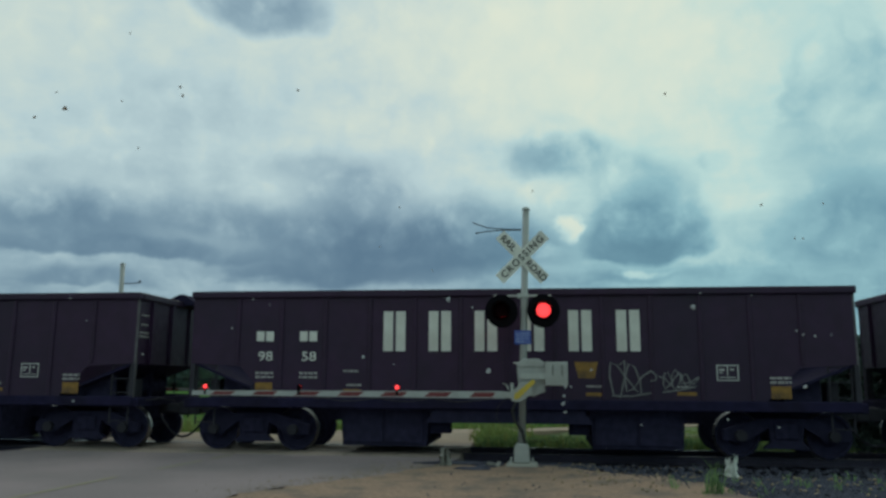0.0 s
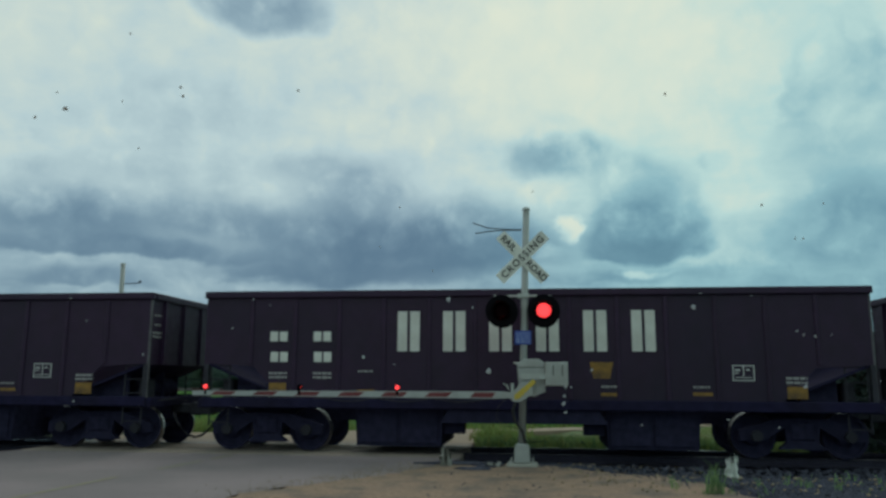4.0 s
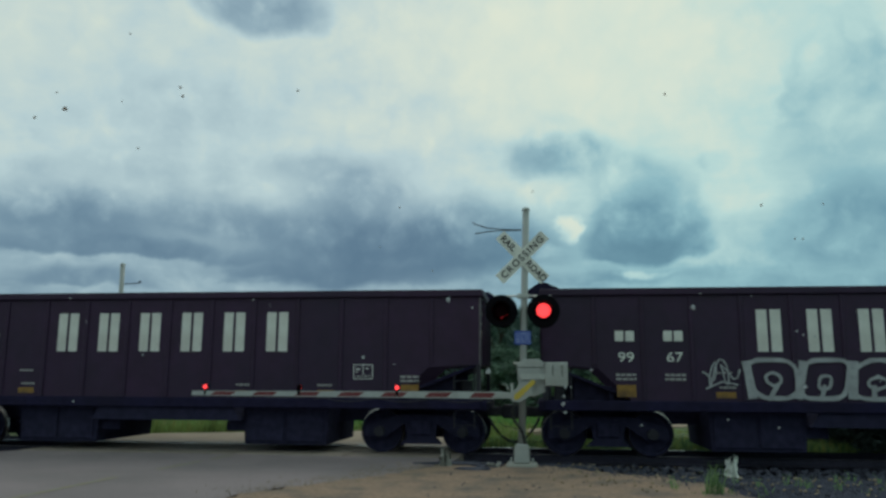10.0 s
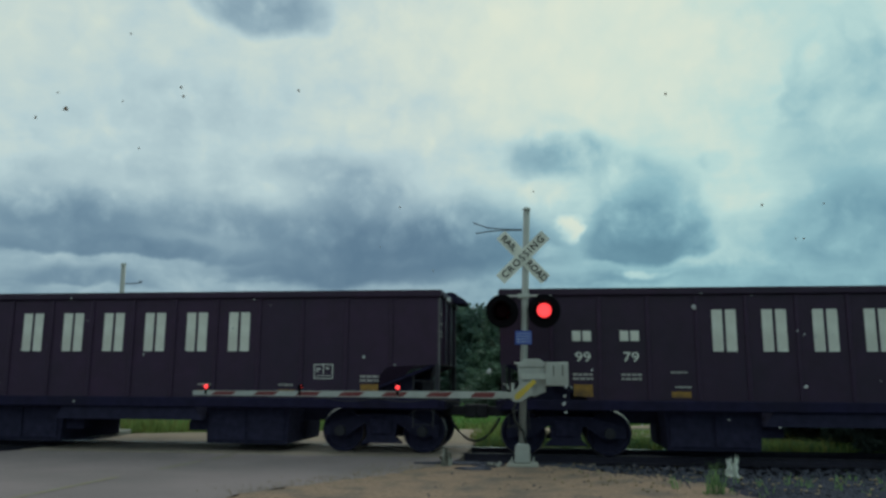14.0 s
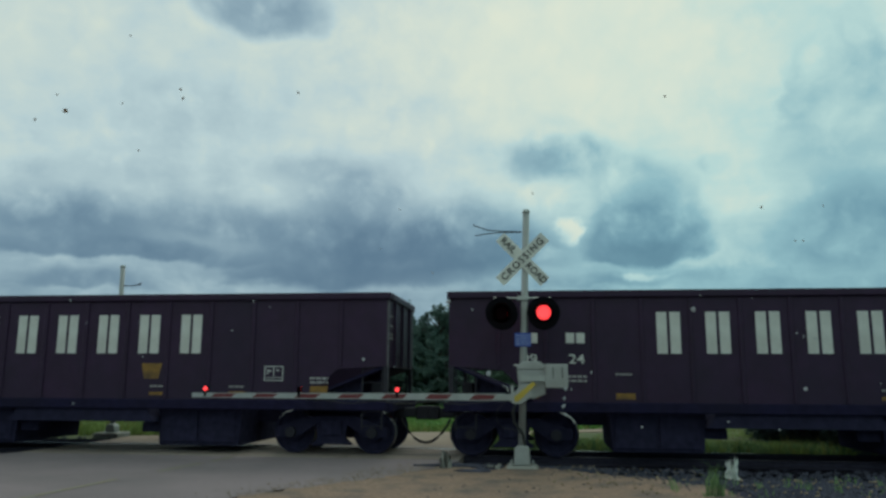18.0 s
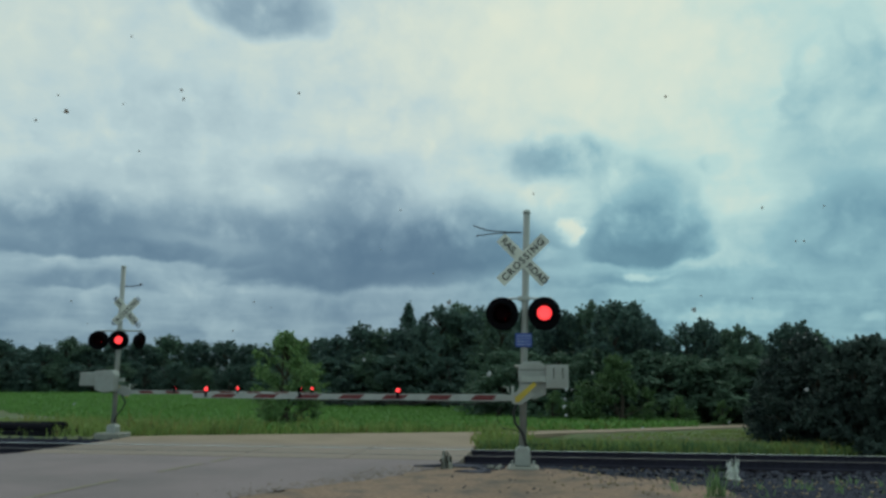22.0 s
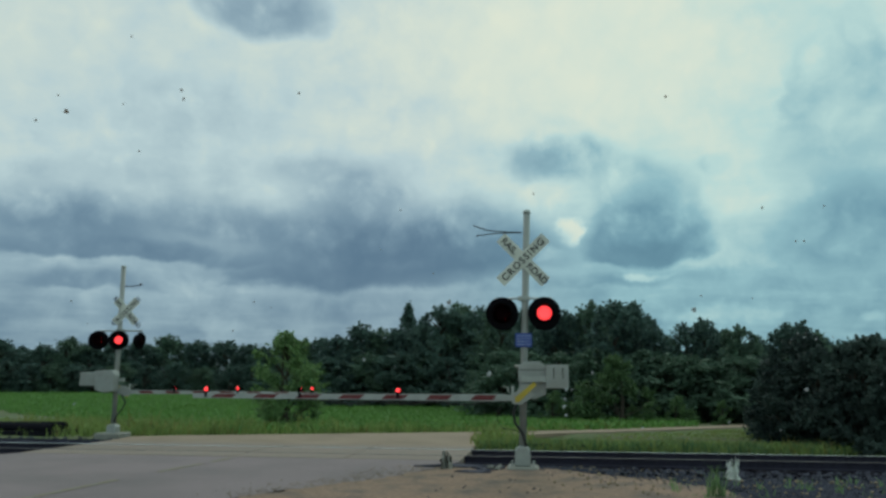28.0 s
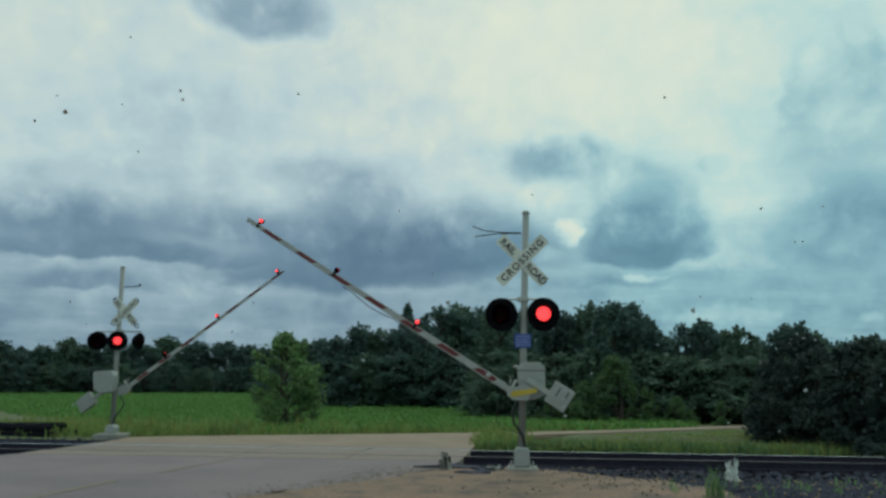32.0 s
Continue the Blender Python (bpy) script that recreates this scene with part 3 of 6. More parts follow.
def bed(r):
    x = r.choice((0, 1), p=(0.2, 0.8))
    x = -16 + 4.8 * r.rand() if x == 0 else -1.5 + 16 * r.rand() ** 0.8
    return x, -3.9 + 6.6 * r.rand()


stones("tie_cover", 3600, lambda r: (bed(r)[0], r.choice((-1.0 - 1.6 * r.rand(), 1.0 + 1.2 * r.rand()))), 0.05, BALLAST, "dark stones heaped over the tie ends", 14, lambda x, y: -0.21)
stones("track_bed", 2600, lambda r: (bed(r)[0], -1.45 + 2.9 * r.rand()), 0.05, BED, "darker ballast between the ties", 13, lambda x, y: -0.24)
def shoulder_bed(r):
    if r.rand() < 0.25:
        return bed(r)[0], r.choice((-2.9 + 1.3 * r.rand(), 1.5 + 1.2 * r.rand()))
    while True:
        x, y = -0.4 + 10 * r.rand() ** 1.3, -1.6 - 6.0 * r.rand()
        if y > -3.15 - (x - 0.4) * 0.83 or x > 3.0:
            return x, y


stones("ballast", 20000, shoulder_bed, 0.036, BALLAST, "dark grey crushed stone ballast along the rails", 3, lambda x, y: max(ground_z(x, y), -0.30 if abs(y) < 2.6 else -1) + 0.01 + (0.10 if abs(y) < 1.5 else 0.0))
def spill(r):
    if r.rand() < 0.5:
        t = r.rand()
        return -1.8 - 2.3 * t + 0.35 * r.randn(), -2.7 - 4.6 * t + 0.3 * r.randn()
    return -3.2 + 6 * r.rand(), -2.7 - 5.0 * r.rand() ** 1.2


def strewn(r):
    while True:
        x, y = -1.6 + 5.4 * r.rand(), -2.7 - 4.6 * r.rand()
        edge = -3.1 - (x - 0.4) * 0.83
        if r.rand() < math.exp(-((y - edge) / 0.55) ** 2) or r.rand() < 0.05:
            return x, y


stones("strewn_ballast", 520, strewn, 0.019, BALLAST, "dark stones strewn from the ballast over the sand", 15, lambda x, y: ground_z(-5, y) + 0.045)
stones("pale_chips", 420, lambda r: (0.2 + 8 * r.rand(), -1.9 - 4.2 * r.rand()), 0.024, STONE, "pale chips among the dark ballast", 16, lambda x, y: max(ground_z(x, y), -0.30 if abs(y) < 2.6 else -1) + 0.055)
stones("loose_gravel", 1900, spill, 0.010, STONE, "small loose stones on the sandy shoulder", 4, lambda x, y: ground_z(-5, y) + 0.045)

# ---------- the track ----------
track = thing("railway_track", pose(0, 0, 0), "single railway track with rusty rails and polished heads", "railway track", kind="structure")


def rail_mesh():
    prof = [(-0.075, -0.172), (0.075, -0.172), (0.075, -0.16), (0.012, -0.135), (0.012, -0.045), (0.036, -0.035), (0.036, -0.006), (0.028, 0.0), (-0.028, 0.0), (-0.036, -0.006), (-0.036, -0.035), (-0.012, -0.045), (-0.012, -0.135), (-0.075, -0.16)]
    bm = bmesh.new()
    a = [bm.verts.new((-450, y, z)) for y, z in prof]
    b = [bm.verts.new((650, y, z)) for y, z in prof]
    n = len(prof)
    for i in range(n):
        f = bm.faces.new((a[i], a[(i + 1) % n], b[(i + 1) % n], b[i]))
        f.material_index = 1 if i in (6, 7, 8) else 0
    return mesh_of("rail", bm, RAIL_STEEL, RAIL_HEAD)


RAIL = rail_mesh()
part("rail", RAIL, None, track, "rusty steel rail with a polished head", pose(0, 0.7525, 0))
DARKENED_RAIL = RAIL.copy()
DARKENED_RAIL.materials[1] = RAIL_DARKENED
part("rail", DARKENED_RAIL, None, track, "rusty steel rail, head coloured dark against the sky's reflection", pose(0, -0.7525, 0))
TIE = mesh_of("tie", bevelled(box(bmesh.new(), -0.11, 0.11, -1.3, 1.3, -0.34, -0.172), 0.012), TIE_WOOD)
for i in range(64):
    x = -18 + 0.52 * i
    if not ROAD_L - 0.2 < x < ROAD_R + 0.2:
        part("tie", TIE, None, track, "", pose(x, 0.03 * math.sin(i * 2.3), 0, 0, 0, 1.2 * math.sin(i * 5.1)))

# concrete panels of the level crossing
crossing = thing("level_crossing", pose(0, 0, 0), "tan concrete panels between and beside the rails", "level crossing", kind="structure")
for y0, y1, xe in ((-1.72, -0.80, -1.60), (-0.66, 0.66, -1.58), (0.80, 1.72, -1.62)):
    w = 2.41
    me = mesh_of("panel", bevelled(box(bmesh.new(), 0, w - 0.02, y0, y1, -0.22, 0.0), 0.015), PANEL)
    for i in range(4):
        part("panel", me, None, crossing, "", pose(xe - w * (i + 1), 0, -0.004 + 0.003 * ((i * 7) % 3)))


# ---------- grass, weeds and crop ----------
def blades(name, n, place, height, width, mat, label, seed, category="grass", lean=0.35, per=5):
    """Tufts of narrow bent blades; place(r) gives x, y and a height factor."""
    r = np.random.RandomState(seed)
    V, F = [], []
    for _ in range(n):
        x, y, k = place(r)
        z = ground_z(x, y) - 0.02
        for _ in range(per):
            a = r.rand() * 6.283
            h = height * k * (0.5 + 0.9 * r.rand())
            w = width * (0.6 + 0.8 * r.rand())
            bx, by = x + r.randn() * width * 2.5, y + r.randn() * width * 2.5
            dx, dy = math.cos(a), math.sin(a)
            l1, l2 = lean * h * r.rand() * 0.5, lean * h * (0.4 + r.rand())
            b = r.rand() * 6.283
            lx, ly = math.cos(b), math.sin(b)
            i = len(V)
            V += [(bx - dx * w / 2, by - dy * w / 2, z), (bx + dx * w / 2, by + dy * w / 2, z),
                  (bx + dx * w * 0.4 + lx * l1, by + dy * w * 0.4 + ly * l1, z + h * 0.6), (bx - dx * w * 0.4 + lx * l1, by - dy * w * 0.4 + ly * l1, z + h * 0.6),
                  (bx + lx * l2, by + ly * l2, z + h)]
            F += [(i, i + 1, i + 2, i + 3), (i + 3, i + 2, i + 4)]
    return tagged(new(name, raw_mesh(name, V, F, mat)), label, category, kind="stuff")


def on_road(x, y):
    if ROAD_L - 0.2 < x < ROAD_R - 0.1 and y < 3.4 + (x + 11.4) * 0.59:
        return True
    return x >= ROAD_R - 0.1 and abs(y - (9.2 + (x - 0.6) * 1.08)) < 1.5 + 0.05 * x and y > 6


def verge(r):
    while True:
        x, y = -20 + 38 * r.rand(), 2.4 + 14 * r.rand() ** 1.3
        if not on_road(x, y) and not (x < ROAD_L and y < 3.6):
            d = 9.2 + (x - 0.6) * 1.08 - y
            k = (0.5 + 0.7 * r.rand()) * (0.6 if y > 9 else 1.0) * 0.75 * (0.6 + 0.8 * (0.5 + noise.noise((x * 0.9, y * 0.9, 3))))
            if x > -0.2 and d > -1:
                k = max(0.12, min(1.2 * k, (1.50 - 0.0674 * (y + 17.5) - ground_z(x, y)) / 0.5))
            return x, y, k


blades("verge_grass", 14500, verge, 0.42, 0.035, GRASS, "tall green grass on the verge behind the rails", 5)
def rank(r):
    x = -1.5 + 10 * r.rand() ** 1.1
    y = 2.5 + 2.2 * r.rand()
    k = max(0.15, min(1.1, (1.47 - 0.0674 * (y + 17.5) - ground_z(x, y)) / 0.5))
    return x, y, k * (0.55 + 0.5 * (0.5 + noise.noise((x * 1.3, y * 1.3, 9))) + 0.25 * r.rand())


blades("rank_weeds", 1700, rank, 0.44, 0.045, LEAF_SHRUB, "dark rank weeds behind the far rail", 17, "weeds", 0.5)
blades("dry_grass", 2600, verge, 0.55, 0.022, GRASS_DRY, "pale seeding grass stems among the verge", 6, per=4)


def field(r):
    while True:
        d = 9 + 150 * r.rand() ** 2.0
        a = radians(-46 + 62 * r.rand())
        x, y = d * math.sin(a), -4 + d * math.cos(a)
        if y > 5.6 and not on_road(x, y) and y < 150 and (x < -2.5 or y > 10.6 + (x - 0.6) * 1.1) and y > 3.6 + (x + 11.4) * 0.59 + 0.8:
            return x, y, 0.7 + 0.5 * r.rand() + d / 150


blades("field_crop", 30000, field, 0.22, 0.11, CROP, "low green crop covering the field", 7, "crop", 0.6, per=4)


def near_weeds(r):
    x = 1.9 + 3.6 * r.rand()
    return x, -6.6 + 1.6 * r.rand() + (x - 2) * 0.35, 0.4 + 0.9 * r.rand()


blades("near_weeds", 34, near_weeds, 0.17, 0.014, LEAF_LIGHT, "sparse weeds at the edge of the ballast", 8, "weeds", per=7)
blades("tall_weed", 9, lambda r: (2.40 + 0.09 * r.randn(), -6.1 + 0.1 * r.randn(), 1.0), 0.42, 0.014, LEAF_LIGHT, "tall green weed beside the ballast", 9, "weeds", per=7)


# ---------- the two crossing signals ----------
def ribbon_bars(bm, rows, x0, x1, z0, z1, y, rnd, fill=0.8):
    """Rows of short plain bars in place of small writing."""
    h = (z1 - z0) / rows
    for k in range(rows):
        x = x0
        while x < x1 - 0.01:
            w = (x1 - x0) * (0.10 + 0.22 * rnd.random())
            box(bm, x, min(x + w, x1), y - 0.002, y, z0 + h * k + h * 0.2, z0 + h * k + h * 0.8 * fill + h * 0.1)
            x += w + (x1 - x0) * 0.05


LENS = []        # turning lenses of the flashing lamps: part, base pose, which phase, seconds ahead


def lens_mesh(r):
    """A disc lens that is lit on its one side and dark on the other, on a pivot."""
    bm = bmesh.new()
    lathe_y(bm, ((r * 0.72, -0.030), (r * 0.97, -0.014), (r, -0.002)), 28)
    lit = len(bm.faces)
    lathe_y(bm, ((r, 0.002), (r * 0.97, 0.014), (r * 0.72, 0.030)), 28)
    bm.faces.ensure_lookup_table()
    for i, f in enumerate(bm.faces):
        f.material_index = 0 if i < lit else 1
    return mesh_of("lens", bm, LENS_LIT, LENS_DARK)


def flasher(parent, x, z, y, phase, radius=0.305, yaw=0, visor=1.0):
    """A round black background with a hooded lamp in its middle."""
    bm = bmesh.new()
    lathe_y(bm, ((radius, 0.0), (radius, -0.012), (radius - 0.01, -0.016), (0.19, -0.016), (0.19, 0.0)), 40)
    disc = part("backing_disc", bm, HOOD_BLACK, parent, "flat black round background of the lamp", pose(x, y, z, 0, 0, yaw))
    bm = bmesh.new()
    n, inner, outer = 24, 0.165, 0.180
    ring = []
    for j in range(n + 1):
        a = radians(-35 + 250 * j / n)
        reach = visor * -0.30 + 0.16 * visor * abs(a - radians(90)) / radians(125)
        ring.append([bm.verts.new((q * math.cos(a), yy, q * math.sin(a))) for q, yy in ((outer, -0.012), (outer, reach), (inner, reach), (inner, -0.012))])
    for a, b in zip(ring, ring[1:]):
        for i in range(4):
            bm.faces.new((a[i], b[i], b[(i + 1) % 4], a[(i + 1) % 4]))
    part("hood", bm, HOOD_BLACK, disc, "black visor over the lamp")
    bm = bmesh.new()
    lathe_y(bm, ((0.12, 0.16), (0.18, 0.10), (0.19, 0.012)), 24)
    part("housing", bm, HOOD_BLACK, disc, "black lamp housing")
    base = pose(0, -0.045, 0)
    me = LENS_BIG if radius > 0.3 else LENS_UNLIT if phase == 3 else LENS_FAR
    lens = part("lens", me, None, disc, "red glass lens, lit on and off in turn", base)
    if phase != 3:
        LENS.append((lens, base, phase, 0.0))
    return disc


LENS_BIG = lens_mesh(0.135)
LENS_FAR = lens_mesh(0.108)
LENS_UNLIT = LENS_FAR.copy()
LENS_UNLIT.materials[0] = LENS_DARK
LENS_SMALL = lens_mesh(0.040)


def gate_lamp(arm, x, z, phase, turn=0):
    """A small red lamp on the gate arm."""
    bm = bmesh.new()
    box(bm, -0.035, 0.035, -0.02, 0.05, -0.05, -0.02)
    box(bm, -0.024, 0.024, -0.026, -0.021, -0.14, -0.03)
    box(bm, -0.045, 0.045, 0.012, 0.05, -0.03, 0.05)
    lamp = part("gate_lamp", bm, HOOD_BLACK, arm, "small red lamp on top of the gate arm", pose(x, 0, z, 0, 0, turn))
    base = pose(0, -0.012, 0.008)
    lens = part("lens", LENS_SMALL, None, lamp, "red glass lens", base)
    LENS.append((lens, base, phase, 0.085))


def gate_arm(mast, pivot, root, tip, drop, lamps, stripe, counter, thick=0.066, turn=0):
    """The striped arm with its lamps and counterweight, turning on the pivot; it reaches towards -x."""
    arm = new("gate_arm")
    arm.empty_display_size = 0.1
    arm.parent = mast
    arm.matrix_basis = pivot
    tagged(arm, "red and white striped gate arm with small red lamps")
    n = int(round((tip - root - 0.20) / stripe))
    step = (tip - root - 0.20) / n
    r = random.Random(int(tip * 100))
    cuts = [root] + [root + 0.20 + step * i for i in range(n)] + [tip]
    n += 1
    for i in range(n):
        a, b = -cuts[i], -cuts[i + 1]
        h0, h1 = thick - 0.022 * i / n, thick - 0.022 * (i + 1) / n
        s = 0.05
        red = i % 2 == 1
        bm = bmesh.new()
        slab(bm, ((a, drop - h0), (b, drop - h1), (b, drop + h1), (a, drop + h0)), -0.018, 0.018)
        part("arm_section", bm, GATE_WHITE, arm, "white section of the gate arm")
        if red:
            bm = bmesh.new()
            q0, q1 = h0 * 0.72, h1 * 0.72
            for y0, y1 in ((-0.0205, -0.0182), (0.0182, 0.0205)):
                slab(bm, ((a - s, drop - q0), (b - s, drop - q1), (b + s, drop + q1), (a + s, drop + q0)), y0, y1)
            part("red_tape", bm, GATE_RED, arm, "red reflective stripe of the gate arm")
    for x, phase in lamps:
        gate_lamp(arm, -x, drop + 0.115, phase, turn)
    # the lamps' cable, tied up under the arm
    if thick > 0.06:
        bm = bmesh.new()
        run = [(-root - 0.3 - 0.1 * i, 0.0, drop - thick - 0.01 - 0.055 * abs(math.sin(0.3 * i)) ** 1.3) for i in range(int((tip - root - 2.6) / 0.1))]
        tube(bm, run, 0.009, 5)
        part("lamp_cable", bm, RUBBER, arm, "thin black cable hanging under the arm")
    # the fork that holds the arm
    bm = bmesh.new()
    slab(bm, ((0.05, 0.12), (-0.10, 0.10), (-root + 0.20, drop + 0.13), (-root + 0.10, drop + 0.06), (-root - 0.20, drop + 0.035), (-root - 0.20, drop - 0.035), (-root + 0.10, drop - 0.06), (-root + 0.12, drop - 0.11), (-0.10, drop - 0.12), (0.14, -0.10)), -0.05, -0.025)
    part("arm_bracket", bm, SILVER, arm, "silver steel bracket at the foot of the arm")
    bm = bmesh.new()
    tube(bm, ((-root + 0.05, -0.03, drop + 0.1), (-root + 0.02, -0.03, drop + 0.19), (-root - 0.05, -0.03, drop + 0.2)), 0.014, 6)
    tube(bm, ((-root + 0.12, -0.02, drop + 0.06), (-root + 0.12, -0.02, drop + 0.22)), 0.03, 8)
    part("shear_pin", bm, GALV, arm, "bolts and clip on the arm bracket")
    # yellow tape on the bracket
    bm = bmesh.new()
    slab(bm, ((-0.20, -0.21), (-0.12, -0.20), (0.19, 0.10), (0.14, 0.16), (-0.20, -0.12)), -0.056, -0.051)
    part("yellow_tape", bm, YELLOW_PAINT, arm, "worn yellow reflective tape")
    # counterweight plates on the other side
    x0, x1, z0, z1 = counter
    for k in range(2):
        bm = bevelled(box(bmesh.new(), x0, x1, -0.05 + 0.10 * k, 0.02 + 0.10 * k, z0, z1), 0.012)
        plate = part("counterweight", bm, SILVER, arm, "silver counterweight plate")
        if k == 0:
            for q in (0.35, 0.75):
                bm = box(bmesh.new(), x0 + (x1 - x0) * q - 0.008, x0 + (x1 - x0) * q + 0.008, -0.056, -0.050, z0 + 0.18, z1 - 0.06)
                part("slot", bm, SIGN_BLACK, plate, "dark bolt slot")
    bm = bmesh.new()
    box(bm, -0.08, x0 + 0.15, -0.045, 0.0, z0 + 0.12, z0 + 0.22)
    part("counter_arm", bm, GALV, arm, "steel arm of the counterweight")
    return arm


def mast(name, m, height, lean, label, base=0.29, rise=0.05):
    ob = thing(name, m, label, "crossing signal", "crossing signals")
    bm = bevelled(box(bmesh.new(), -base, base, -base, base, -0.45, rise), 0.03)
    part("foundation", bm, CONCRETE, ob, "broken concrete foundation block")
    bm = bmesh.new()
    slab(bm, ((-0.15, 0.05), (0.15, 0.05), (0.135, 0.34), (0.085, 0.40), (-0.085, 0.40), (-0.135, 0.34)), -0.14, 0.14)
    part("base_box", bevelled(bm, 0.02), SILVER, ob, "cast junction base of the mast")
    for x in (-0.2, 0.2):
        for y in (-0.2, 0.2):
            part("anchor_bolt", tube(bmesh.new(), ((x, y, 0.03), (x, y, 0.13)), 0.018, 6), GALV, ob)
    bm = bmesh.new()
    tube(bm, ((0, 0, 0.38), (lean * height, 0, height)), 0.068, 20, 0.064)
    part("pole", bm, SILVER, ob, "silver painted steel pole", smooth=True)
    bm = bmesh.new()
    tube(bm, ((lean * height, 0, height), (lean * height, 0, height + 0.03), (lean * height, 0, height + 0.05)), 0.078, 20, 0.06)
    part("pole_cap", bm, GALV, ob, "domed metal cap")
    return ob


def crossbuck(ob, x, z, facing, size=1.22, words=True):
    """Two crossed white blades; the lettered side faces -y when facing is 1."""
    for k, (word_a, word_b, ang) in enumerate((("RAIL", "ROAD", 46), ("CROS", "SING", -44.5))):
        bm = bevelled(box(bmesh.new(), -size / 2, size / 2, -0.004, 0.004, -0.114, 0.114), 0.003)
        y = -facing * (0.085 + 0.012 * k)
        at = pose(x, y, z, 0, ang, 0 if facing > 0 else 180)
        blade = part("crossbuck_blade", bm, SIGN_WHITE, ob, "white blade with black capitals" if facing > 0 else "back of a white blade", at)
        if words:
            full = word_a + word_b
            if full == "RAILROAD":
                for w, sx in ((word_a, -1), (word_b, 1)):
                    part("lettering", text_mesh(w, 0.176, SIGN_BLACK, 0.004), None, blade, "black capitals", pose(sx * 0.378, -0.006, -0.004))
            else:
                part("lettering", text_mesh(full, 0.185, SIGN_BLACK, 0.004, 0.003, 1.28), None, blade, "black capitals", pose(0, -0.006, -0.004))
    bm = bmesh.new()
    box(bm, x - 0.075, x + 0.075, -0.085, 0.08, z - 0.05, z - 0.02)
    box(bm, x - 0.075, x + 0.075, -0.085, 0.08, z + 0.05, z + 0.08)
    part("blade_clamp", bm, GALV, ob, "steel clamp")


# near signal
near = mast("crossing_signal", pose(-0.335, -2.95, -0.01), 4.80, 0.028, "silver railroad crossing signal with crossbuck, red flashers and a striped gate")
crossbuck(near, 0.055, 3.87, 1)
bm = bmesh.new()
tube(bm, ((-0.50, -0.02, 3.13), (0.58, -0.02, 3.13)), 0.018, 8)
tube(bm, ((-0.40, -0.02, 3.13), (-0.40, -0.08, 2.95)), 0.018, 8)
tube(bm, ((0.42, -0.02, 3.13), (0.42, -0.08, 2.95)), 0.018, 8)
box(bm, -0.05, 0.17, -0.09, 0.09, 3.09, 3.17)
part("lamp_crossarm", bm, GALV, near, "galvanised crossarm that carries the lamps")
flasher(near, -0.35, 2.84, -0.15, 1)
flasher(near, 0.44, 2.84, -0.15, 0)
flasher(near, -0.35, 2.84, 0.15, 0, yaw=180)
flasher(near, 0.44, 2.84, 0.15, 1, yaw=180)
bm = bmesh.new()
tube(bm, ((0.04, 0, 4.42), (-0.30, -0.02, 4.43), (-0.62, -0.04, 4.46), (-0.90, -0.06, 4.56)), 0.010, 6)
part("wire_rod", bm, RUBBER, near, "thin bent dark rod")
bm = bmesh.new()
tube(bm, ((0.04, 0, 4.41), (-0.40, -0.02, 4.41), (-0.62, -0.04, 4.385), (-0.85, -0.06, 4.35)), 0.010, 6)
part("wire_rod", bm, RUBBER, near, "thin bent dark rod")
sign = part("notice_plate", bevelled(box(bmesh.new(), -0.155, 0.155, -0.006, 0.006, -0.13, 0.13), 0.003), SIGN_BLUE, near, "small blue emergency notice plate", pose(0.045, -0.08, 2.34))
bm = bmesh.new()
ribbon_bars(bm, 4, -0.13, 0.13, -0.10, 0.11, -0.007, random.Random(2), 0.6)
part("small_print", bm, SIGN_TEXT, sign, "rows of pale unreadable print")
box_part = bmesh.new()
slab(box_part, ((-0.10, 0.42), (0.02, 0.52), (0.30, 0.52), (0.42, 0.44), (0.42, -0.08), (0.20, -0.17), (-0.06, -0.12)), 0.0, 0.30)
mech = part("gate_mechanism", bevelled(box_part, 0.012), SILVER, near, "silver gate motor housing bolted to the pole", pose(0.03, -0.27, 1.42))
part("lid_seam", box(bmesh.new(), -0.09, 0.40, -0.004, 0.001, 0.36, 0.372), CAR_STEEL, mech, "dark seam of the lid")
part("hinge_rod", tube(bmesh.new(), ((-0.16, 0.03, 0.44), (0.12, 0.03, 0.44)), 0.016, 8), GALV, mech, "rod across the housing")
for bx, bz in ((0.0, 0.25), (0.32, 0.25), (0.34, -0.02), (0.05, 0.02)):
    part("bolt", tube(bmesh.new(), ((bx, -0.015, bz), (bx, 0.0, bz)), 0.018, 6), GALV, mech)
bm = bmesh.new()
tube(bm, ((-0.06, -0.10, 1.25), (-0.16, -0.12, 1.0), (-0.13, -0.12, 0.82), (0.02, -0.10, 0.62), (0.06, -0.09, 0.42), (0.06, -0.08, 0.34)), 0.026, 8)
part("conduit", bm, RUBBER, near, "black flexible cable conduit", smooth=True)
bm = bmesh.new()
tube(bm, ((-0.26, -0.14, 1.22), (-0.44, -0.14, 1.05), (-0.46, -0.14, 0.85), (-0.34, -0.14, 0.72), (-0.14, -0.12, 0.70), (0.02, -0.1, 0.60)), 0.007, 5)
part("thin_cable", bm, RUBBER, near, "thin hanging cable")
NEAR_PIVOT = pose(0.085, -0.36, 1.41)
near_arm = gate_arm(near, NEAR_PIVOT, 0.36, 6.36, -0.130, ((6.10, 2), (4.25, 1), (2.37, 0)), 0.405, (0.36, 0.77, 0.04, 0.47))

